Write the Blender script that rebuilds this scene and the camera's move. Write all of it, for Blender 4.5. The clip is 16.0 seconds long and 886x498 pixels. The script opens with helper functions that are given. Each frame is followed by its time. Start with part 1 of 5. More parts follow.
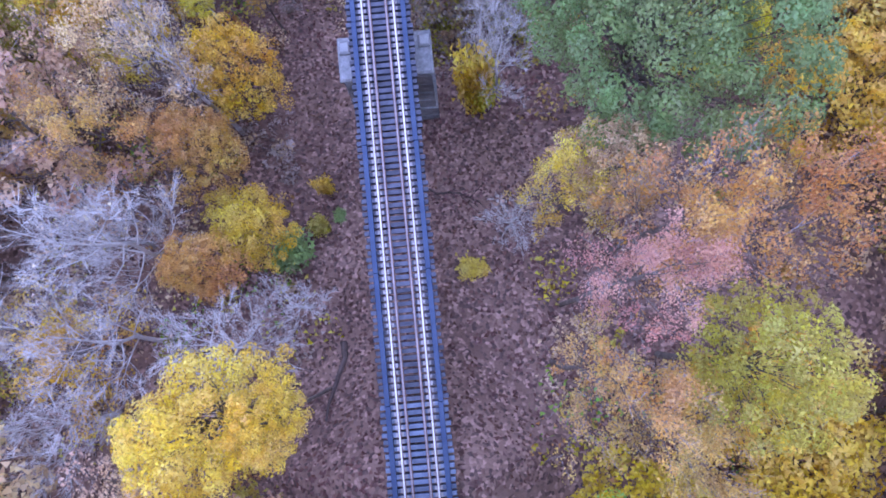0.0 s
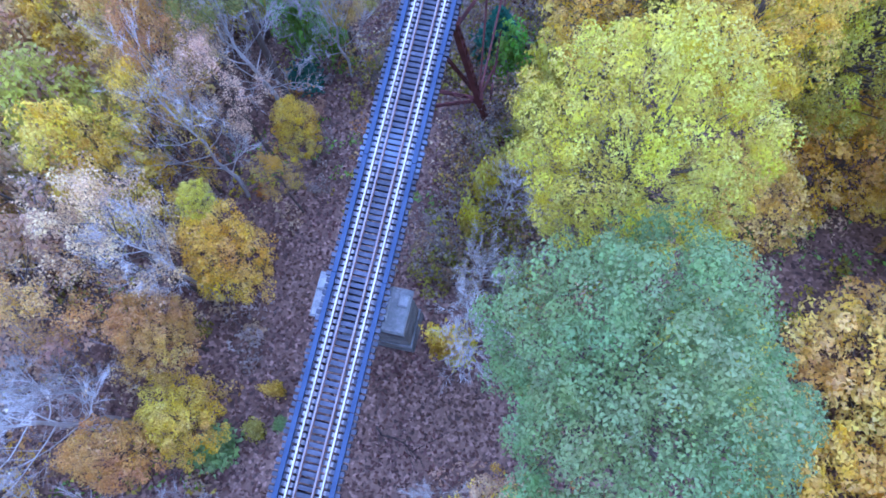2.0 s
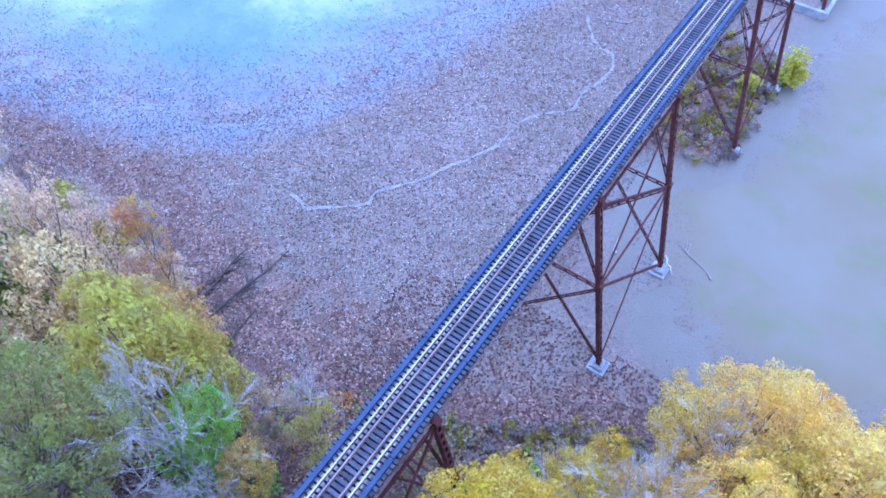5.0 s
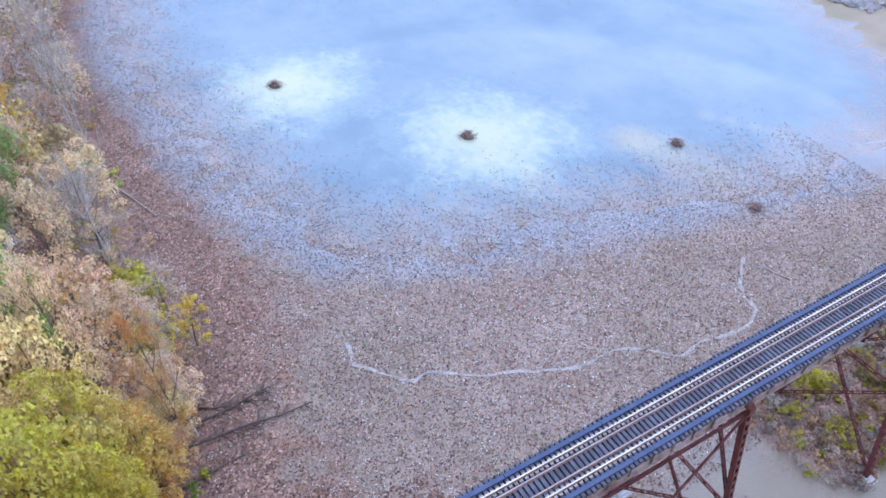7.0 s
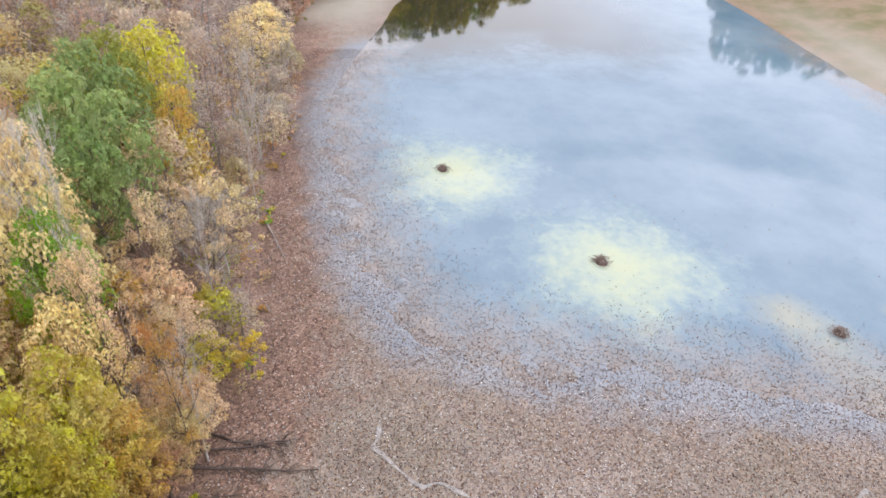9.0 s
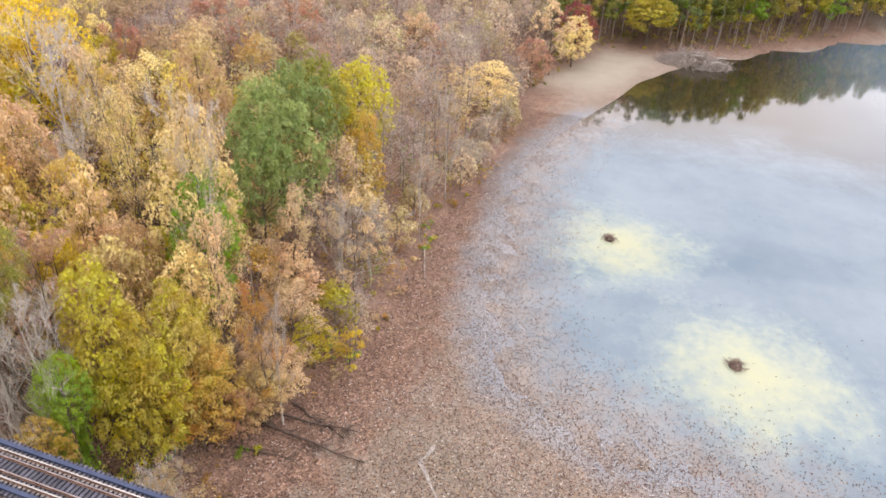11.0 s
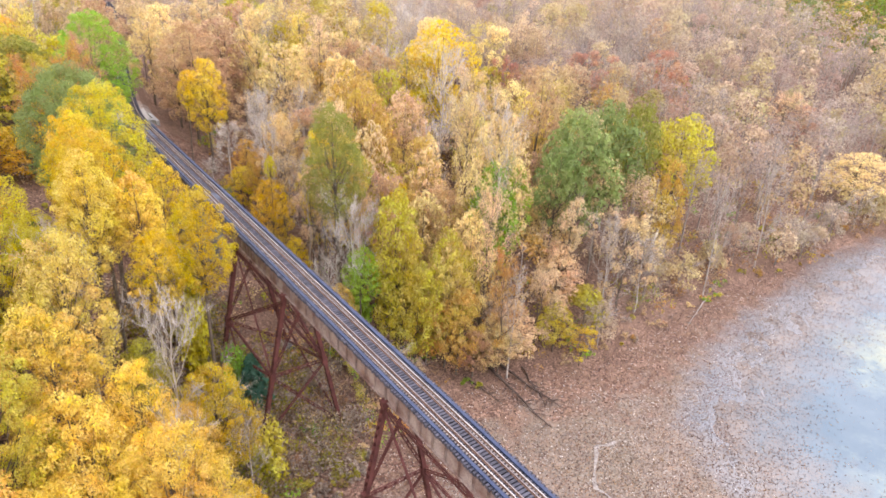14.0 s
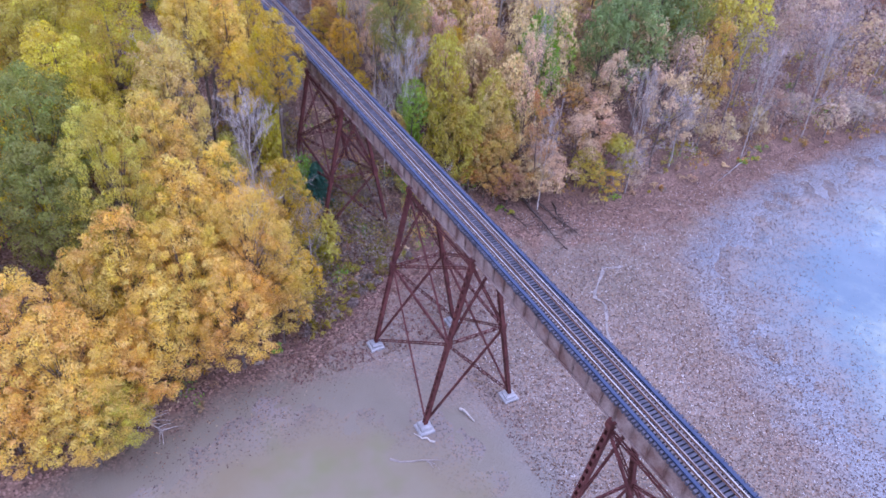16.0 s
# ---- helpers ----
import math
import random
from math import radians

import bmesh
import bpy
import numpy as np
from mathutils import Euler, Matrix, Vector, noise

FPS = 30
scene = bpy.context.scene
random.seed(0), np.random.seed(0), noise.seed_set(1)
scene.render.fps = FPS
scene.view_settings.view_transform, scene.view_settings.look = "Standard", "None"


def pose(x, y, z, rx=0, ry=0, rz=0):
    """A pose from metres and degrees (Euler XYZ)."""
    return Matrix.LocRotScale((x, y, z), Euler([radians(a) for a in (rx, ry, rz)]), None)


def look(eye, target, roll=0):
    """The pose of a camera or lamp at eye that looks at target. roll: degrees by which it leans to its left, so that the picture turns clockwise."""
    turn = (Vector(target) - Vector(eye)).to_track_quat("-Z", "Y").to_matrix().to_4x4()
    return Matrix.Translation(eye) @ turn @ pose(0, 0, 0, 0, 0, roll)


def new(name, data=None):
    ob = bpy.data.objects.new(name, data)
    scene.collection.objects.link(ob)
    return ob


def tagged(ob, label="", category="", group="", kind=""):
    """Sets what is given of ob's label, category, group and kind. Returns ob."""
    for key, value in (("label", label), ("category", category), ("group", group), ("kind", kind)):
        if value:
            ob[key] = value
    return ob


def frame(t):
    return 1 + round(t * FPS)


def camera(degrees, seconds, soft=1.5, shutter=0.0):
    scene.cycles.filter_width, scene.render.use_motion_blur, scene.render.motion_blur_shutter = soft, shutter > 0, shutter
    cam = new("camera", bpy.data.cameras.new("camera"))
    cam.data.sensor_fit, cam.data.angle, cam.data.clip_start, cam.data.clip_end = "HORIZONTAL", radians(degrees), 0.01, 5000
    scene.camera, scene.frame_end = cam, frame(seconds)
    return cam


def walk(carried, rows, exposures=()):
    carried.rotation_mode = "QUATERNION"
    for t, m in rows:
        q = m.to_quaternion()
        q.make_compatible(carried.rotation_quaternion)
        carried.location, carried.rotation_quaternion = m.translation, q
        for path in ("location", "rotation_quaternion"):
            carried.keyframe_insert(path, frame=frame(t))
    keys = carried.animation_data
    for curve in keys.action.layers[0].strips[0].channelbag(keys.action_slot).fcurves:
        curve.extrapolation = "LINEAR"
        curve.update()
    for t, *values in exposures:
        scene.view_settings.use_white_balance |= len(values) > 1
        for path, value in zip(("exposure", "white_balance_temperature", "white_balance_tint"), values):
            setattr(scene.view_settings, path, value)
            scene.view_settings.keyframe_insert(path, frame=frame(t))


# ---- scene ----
cam = camera(65.21, 16.0, 1.7)
ROWS = [
    (0.0, 2.202, 0.106, 52.903, 5.919, 0.996, -5.591),
    (0.5, 3.191, 1.725, 52.864, 5.472, 1.053, -1.051),
    (1.0, 4.094, 3.800, 52.880, 7.223, 1.030, 3.453),
    (1.5, 4.979, 6.303, 52.852, 10.206, 1.059, 8.286),
    (2.0, 5.781, 9.197, 52.804, 14.080, 1.039, 12.615),
    (2.5, 6.507, 12.436, 52.781, 18.002, 0.974, 16.344),
    (3.0, 7.181, 15.932, 52.807, 21.850, 0.884, 19.874),
    (3.5, 7.908, 19.580, 52.747, 25.565, 0.857, 23.298),
    (4.0, 8.582, 23.347, 52.650, 29.248, 0.710, 26.694),
    (4.5, 9.198, 27.136, 52.630, 32.776, 0.546, 30.242),
    (5.0, 9.764, 30.826, 52.552, 36.703, 0.305, 35.228),
    (7.5, 12.638, 48.213, 51.749, 49.737, -1.454, 65.879),
    (8.0, 13.424, 51.577, 51.727, 51.735, -1.836, 71.855),
    (10.5, 17.318, 69.986, 52.079, 58.589, -2.845, 102.600),
    (11.0, 18.155, 73.526, 52.010, 59.537, -3.024, 108.654),
    (11.5, 18.972, 77.043, 51.980, 60.365, -3.125, 114.570),
    (12.0, 19.813, 80.672, 52.085, 61.152, -3.185, 120.461),
    (12.5, 20.627, 84.217, 52.045, 61.844, -3.227, 126.605),
    (13.0, 21.384, 87.784, 52.071, 62.489, -3.217, 132.847),
    (13.5, 22.152, 91.089, 52.110, 62.998, -3.160, 138.477),
    (14.0, 22.916, 94.808, 52.189, 63.638, -3.056, 144.427),
    (14.5, 23.794, 98.296, 52.010, 64.276, -2.952, 150.199),
    (15.0, 24.378, 102.372, 51.959, 64.452, -2.727, 156.717),
    (15.5, 24.765, 106.047, 52.470, 58.880, -2.788, 158.247),
    (16.0, 25.116, 109.601, 52.993, 53.475, -3.096, 152.924),
]
WHITE = [(0.0, 0.40, 4450, 40), (1.0, 0.5, 4130, 33), (2.0, 0.57, 3900, 29), (3.0, 0.72, 3840, 36), (4.0, 0.67, 3830, 32), (5.0, 0.43, 3960, 28), (7.5, 0.31, 5350, 19),
         (8.2, 0.31, 5850, 16), (10.5, 0.40, 6850, 19), (12.5, 0.43, 7450, 25), (14.0, 0.69, 6750, 23), (15.0, 0.65, 5350, 26), (15.5, 0.42, 5080, 31), (16.0, 0.18, 4950, 43)]
walk(cam, [(t, pose(x, y, z, rx, ry, rz)) for t, x, y, z, rx, ry, rz in ROWS], WHITE)

# ---- world and light: a bright overcast sky ----
world = bpy.data.worlds.new("world")
scene.world = world
world.use_nodes = True
wt = world.node_tree
wt.nodes.clear()
sky = wt.nodes.new("ShaderNodeTexSky")
sky.sky_type, sky.sun_disc, sky.sun_elevation, sky.sun_rotation = "NISHITA", False, radians(72), radians(315)
sky.air_density, sky.dust_density, sky.ozone_density = 1.0, 3.0, 1.0
clouds = wt.nodes.new("ShaderNodeTexNoise")
clouds.inputs["Scale"].default_value, clouds.inputs["Detail"].default_value = 2.2, 5.0
cloud_ramp = wt.nodes.new("ShaderNodeMapRange")
cloud_ramp.inputs["From Min"].default_value, cloud_ramp.inputs["From Max"].default_value = 0.35, 0.7
cloud_ramp.inputs["To Min"].default_value, cloud_ramp.inputs["To Max"].default_value = 0.87, 0.96
cloud_mix = wt.nodes.new("ShaderNodeMix")
cloud_mix.data_type = "RGBA"
cloud_mix.inputs["B"].default_value = (10.5, 10.8, 11.2, 1)
back = wt.nodes.new("ShaderNodeBackground")
back.inputs["Strength"].default_value = 0.15
wout = wt.nodes.new("ShaderNodeOutputWorld")
wt.links.new(clouds.outputs["Fac"], cloud_ramp.inputs["Value"])
wt.links.new(cloud_ramp.outputs["Result"], cloud_mix.inputs["Factor"])
wt.links.new(sky.outputs["Color"], cloud_mix.inputs["A"])
wt.links.new(cloud_mix.outputs["Result"], back.inputs["Color"])
wt.links.new(back.outputs["Background"], wout.inputs["Surface"])
sun = new("sun", bpy.data.lights.new("sun", "SUN"))
sun.data.energy, sun.data.angle, sun.data.color = 1.4, radians(95), (1.0, 0.96, 0.9)
sun.matrix_world = look((0, 0, 0), (0.22, -0.22, -0.95))


# ---- materials ----
class Mat:
    """A node material with short ways to add nodes."""

    def __init__(self, name, rough=0.8, metal=0.0, ior=1.45):
        self.m = bpy.data.materials.new(name)
        self.m.use_nodes = True
        self.t = self.m.node_tree
        self.b = self.t.nodes["Principled BSDF"]
        self.b.inputs["Roughness"].default_value = rough
        self.b.inputs["Metallic"].default_value = metal
        self.b.inputs["IOR"].default_value = ior

    def put(self, socket, value):
        if isinstance(value, bpy.types.NodeSocket):
            self.t.links.new(value, socket)
        else:
            socket.default_value = value

    def node(self, kind, **ins):
        n = self.t.nodes.new(kind)
        for k, v in ins.items():
            self.put(n.inputs[k.replace("_", " ")], v)
        return n

    def pos(self, local=False):
        return self.t.nodes.new("ShaderNodeTexCoord").outputs["Object"] if local else self.t.nodes.new("ShaderNodeNewGeometry").outputs["Position"]

    def noise(self, scale, detail=4.0, local=False, rough=0.6, stretch=None):
        p = self.pos(local)
        if stretch:
            p = self.node("ShaderNodeVectorMath", Vector=p)
            p.operation = "MULTIPLY"
            p.inputs[1].default_value = stretch
            p = p.outputs[0]
        return self.node("ShaderNodeTexNoise", Vector=p, Scale=scale, Detail=detail, Roughness=rough).outputs["Fac"]

    def cells(self, scale):
        return self.node("ShaderNodeTexVoronoi", Vector=self.pos(), Scale=scale)

    def ramp(self, fac, a, b, lo=0.0, hi=1.0, smooth=False):
        n = self.node("ShaderNodeMapRange", Value=fac)
        n.interpolation_type = "SMOOTHSTEP" if smooth else "LINEAR"
        for k, v in (("From Min", a), ("From Max", b), ("To Min", lo), ("To Max", hi)):
            n.inputs[k].default_value = v
        return n.outputs["Result"]

    def mix(self, fac, a, b, blend="MIX"):
        n = self.t.nodes.new("ShaderNodeMix")
        n.data_type, n.blend_type = "RGBA", blend
        for s, v in (("Factor", fac), ("A", a), ("B", b)):
            if not isinstance(v, bpy.types.NodeSocket) and s != "Factor":
                v = (*v, 1.0)
            self.put(n.inputs[s], v)
        return n.outputs["Result"]

    def math(self, op, a, b=0.0):
        n = self.t.nodes.new("ShaderNodeMath")
        n.operation = op
        self.put(n.inputs[0], a)
        self.put(n.inputs[1], b)
        return n.outputs[0]

    def colour(self, c):
        self.put(self.b.inputs["Base Color"], c)
        return self

    def rough(self, r):
        self.put(self.b.inputs["Roughness"], r)
        return self

    def bump(self, height, strength=0.4, distance=0.05):
        n = self.node("ShaderNodeBump", Height=height)
        n.inputs["Strength"].default_value, n.inputs["Distance"].default_value = strength, distance
        self.t.links.new(n.outputs["Normal"], self.b.inputs["Normal"])
        return self


def plain(name, a, b, scale, rough=0.8, metal=0.0, fine=40.0, local=False, bump=0.3, random_tone=0.0):
    """Two tones mixed by a coarse noise, broken by a fine one."""
    m = Mat(name, rough, metal)
    c = m.mix(m.ramp(m.noise(scale, local=local), 0.35, 0.65), a, b)
    f = m.noise(fine, 3.0, local=local)
    tone = m.ramp(f, 0.3, 0.7, 0.75, 1.2)
    c = m.mix(1.0, c, m.node("ShaderNodeCombineColor", Red=tone, Green=tone, Blue=tone).outputs[0], "MULTIPLY")
    if random_tone:
        r = m.ramp(m.t.nodes.new("ShaderNodeObjectInfo").outputs["Random"], 0, 1, 1 - random_tone, 1 + random_tone)
        c = m.mix(1.0, c, m.node("ShaderNodeCombineColor", Red=r, Green=r, Blue=r).outputs[0], "MULTIPLY")
    m.colour(c)
    m.bump(f, bump, 0.02)
    return m.m


def foliage_material(name, by_place=False):
    m = Mat(name, 0.7)
    m.b.inputs["Specular IOR Level"].default_value = 0.2
    geo = m.t.nodes.new("ShaderNodeNewGeometry")
    isl = geo.outputs["Random Per Island"]
    if by_place:
        at = m.t.nodes.new("ShaderNodeAttribute")
        at.attribute_name = "tone"
        base = at.outputs["Color"]
    else:
        base = m.t.nodes.new("ShaderNodeObjectInfo").outputs["Color"]
    clump = m.noise(0.55, 3.0)
    patch = m.noise(0.23, 2.0)
    hsv = m.node("ShaderNodeHueSaturation", Color=base)
    hue = m.math("ADD", m.ramp(isl, 0, 1, 0.490, 0.510), m.ramp(clump, 0.3, 0.7, -0.008, 0.008))
    m.put(hsv.inputs["Hue"], m.math("ADD", hue, m.ramp(patch, 0.35, 0.65, -0.016, 0.016)))
    m.put(hsv.inputs["Saturation"], m.ramp(m.noise(0.9, 2.0), 0.3, 0.7, 0.86, 1.1))
    m.put(hsv.inputs["Value"], m.math("MULTIPLY", m.ramp(isl, 0, 1, 0.8, 1.18), m.ramp(clump, 0.3, 0.7, 0.82, 1.15)))
    m.colour(hsv.outputs["Color"])
    trans = m.node("ShaderNodeBsdfTranslucent", Color=hsv.outputs["Color"])
    both = m.node("ShaderNodeMixShader", Fac=0.48)
    m.t.links.new(m.b.outputs[0], both.inputs[1])
    m.t.links.new(trans.outputs[0], both.inputs[2])
    m.t.links.new(both.outputs[0], m.t.nodes["Material Output"].inputs["Surface"])
    return m.m


FOLIAGE = foliage_material("foliage")
FAR_FOLIAGE = foliage_material("far_foliage", True)
BARK = plain("bark", (0.10, 0.075, 0.055), (0.17, 0.14, 0.11), 1.2, 0.9)
PALE_BARK = plain("pale_bark", (0.38, 0.35, 0.31), (0.56, 0.53, 0.49), 0.9, 0.85)
GREY_BARK = plain("grey_bark", (0.24, 0.21, 0.19), (0.34, 0.30, 0.28), 0.9, 0.9)
DEAD_WOOD = plain("dead_wood", (0.05, 0.035, 0.03), (0.12, 0.09, 0.075), 0.9, 0.95)
CONCRETE = plain("concrete", (0.25, 0.255, 0.26), (0.40, 0.40, 0.395), 0.8, 0.9, fine=18.0)
STONE = plain("pier_stone", (0.13, 0.13, 0.13), (0.26, 0.26, 0.255), 0.9, 0.9, fine=14.0, bump=0.6)
PIER_CAP = plain("pier_cap_stone", (0.17, 0.175, 0.18), (0.30, 0.30, 0.30), 1.3, 0.9, fine=9.0, bump=0.6)
STICKS = plain("weathered_sticks", (0.12, 0.08, 0.065), (0.26, 0.2, 0.17), 2.0, 0.9)
RUST = plain("rusted_steel", (0.075, 0.023, 0.021), (0.145, 0.048, 0.042), 1.1, 0.75, 0.2, fine=22.0)
WEB_RUST = plain("weathered_girder_paint", (0.17, 0.10, 0.08), (0.32, 0.26, 0.23), 0.7, 0.8, 0.1, fine=9.0)
TIE_WOOD = plain("creosoted_timber", (0.038, 0.04, 0.058), (0.08, 0.082, 0.108), 2.5, 0.75, fine=30.0, random_tone=0.3)
NEW_TIE = plain("fresh_tie_timber", (0.085, 0.10, 0.15), (0.13, 0.15, 0.20), 2.5, 0.75, fine=30.0, random_tone=0.3)
GUARD_TIMBER = plain("guard_timber", (0.02, 0.035, 0.085), (0.036, 0.054, 0.11), 0.9, 0.6, fine=25.0)
RAIL_STEEL = plain("polished_rail_steel", (0.34, 0.325, 0.32), (0.48, 0.465, 0.46), 0.5, 0.36, 0.85, fine=60.0, bump=0.05)
RAIL_SIDE = plain("rusty_rail_side", (0.14, 0.08, 0.055), (0.22, 0.13, 0.09), 1.5, 0.8, 0.2)
GUARD_RAIL = plain("dull_guard_rail", (0.20, 0.165, 0.165), (0.29, 0.25, 0.245), 1.2, 0.55, 0.5)
PLATE_STEEL = plain("tie_plate_steel", (0.17, 0.155, 0.15), (0.30, 0.28, 0.27), 3.0, 0.6, 0.4, random_tone=0.25)
def ballast_material():
    """Pale gravel by the bridge, under fallen leaves farther back."""
    m = Mat("ballast_gravel", 0.95)
    fine = m.noise(7.0, 3.0)
    stone = m.mix(m.ramp(fine, 0.3, 0.7), (0.24, 0.23, 0.22), (0.48, 0.465, 0.45))
    leaf = m.mix(m.ramp(m.noise(3.0, 4.0), 0.35, 0.65), (0.10, 0.065, 0.052), (0.24, 0.15, 0.11))
    y = m.node("ShaderNodeSeparateXYZ", Vector=m.pos()).outputs[1]
    c = m.mix(m.ramp(m.math("ADD", y, m.ramp(m.noise(0.5, 4.0), 0.3, 0.7, -4, 4)), -24, -18), leaf, stone)
    m.colour(c)
    return m.bump(fine, 0.8, 0.02).m


BALLAST = ballast_material()
ROCK = plain("riprap_rock", (0.12, 0.12, 0.13), (0.33, 0.32, 0.31), 0.6, 0.9, fine=4.0, random_tone=0.4)
MOUND = plain("lodge_mud", (0.06, 0.042, 0.034), (0.14, 0.10, 0.08), 1.5, 0.95)
TRAIL_MUD = plain("wet_trail_silt", (0.20, 0.18, 0.165), (0.27, 0.25, 0.235), 0.7, 0.6, fine=3.0, bump=0.1)


def ground_material():
    m = Mat("ground", 0.9)
    wet = m.node("ShaderNodeAttribute")
    wet.attribute_name = "wet"
    flat = m.node("ShaderNodeAttribute")
    flat.attribute_name = "flat"
    pale = m.node("ShaderNodeAttribute")
    pale.attribute_name = "pale"
    leaf = m.cells(5.5)
    leaf2 = m.cells(2.3)
    bright = m.node("ShaderNodeSeparateColor", Color=leaf.outputs["Color"])
    patch = m.ramp(m.noise(0.28, 5.0), 0.35, 0.65)
    litter = m.mix(patch, (0.13, 0.078, 0.056), (0.215, 0.138, 0.100))
    litter = m.mix(m.ramp(bright.outputs[0], 0.62, 0.95), litter, (0.34, 0.22, 0.17))
    litter = m.mix(m.ramp(bright.outputs[1], 0.66, 0.92, 0, 0.85), litter, (0.05, 0.03, 0.026))
    mud = m.mix(m.ramp(m.noise(0.17, 6.0), 0.32, 0.68), (0.165, 0.128, 0.104), (0.255, 0.215, 0.188))
    mud = m.mix(m.ramp(m.noise(0.06, 4.0), 0.42, 0.62, 0.0, 0.6), mud, (0.165, 0.15, 0.118))
    speck = m.node("ShaderNodeSeparateColor", Color=leaf2.outputs["Color"])
    fleck = m.node("ShaderNodeSeparateColor", Color=m.cells(7.5).outputs["Color"])
    mud = m.mix(m.ramp(fleck.outputs[0], 0.62, 0.9, 0, 0.75), mud, (0.27, 0.175, 0.115))
    mud = m.mix(m.ramp(fleck.outputs[1], 0.8, 0.95, 0, 0.8), mud, (0.075, 0.055, 0.05))
    mud = m.mix(m.ramp(bright.outputs[2], 0.86, 0.98, 0, 0.4), mud, (0.36, 0.31, 0.28))
    mud = m.mix(m.ramp(speck.outputs[1], 0.6, 0.95, 0, 0.35), mud, (0.11, 0.085, 0.08))
    silt = m.mix(m.ramp(m.noise(0.12, 5.0), 0.35, 0.65), (0.15, 0.165, 0.19), (0.205, 0.21, 0.225))
    side = m.node("ShaderNodeSeparateXYZ", Vector=m.pos()).outputs[0]
    silt = m.mix(m.ramp(side, -10, 0), silt, m.mix(m.noise(0.3, 5.0), (0.145, 0.127, 0.092), (0.185, 0.165, 0.125)))
    c = m.mix(m.ramp(m.math("ADD", flat.outputs["Fac"], m.ramp(m.noise(0.35, 4.0), 0.3, 0.7, -0.25, 0.25)), 0.35, 0.65), litter, mud)
    c = m.mix(m.ramp(m.math("ADD", wet.outputs["Fac"], m.ramp(m.noise(0.3, 5.0), 0.3, 0.7, -0.2, 0.2)), 0.3, 0.85), c, silt)
    north = m.node("ShaderNodeSeparateXYZ", Vector=m.pos()).outputs[1]
    grass = m.mix(m.ramp(m.noise(0.12, 4.0), 0.4, 0.6), (0.13, 0.115, 0.05), (0.21, 0.15, 0.10))
    c = m.mix(m.ramp(north, 150, 168), c, grass)
    c = m.mix(pale.outputs["Fac"], c, m.mix(m.noise(0.2), (0.22, 0.20, 0.16), (0.31, 0.285, 0.24)))
    m.colour(c)
    m.rough(m.ramp(wet.outputs["Fac"], 0.2, 1.0, 0.9, 0.42))
    m.bump(leaf.outputs["Distance"], 0.5, 0.06)
    return m.m


GROUND = ground_material()
LODGES = [(-80.0, 70.7), (-54.7, 88.7), (-39.5, 112.5), (-24.5, 110.8)]


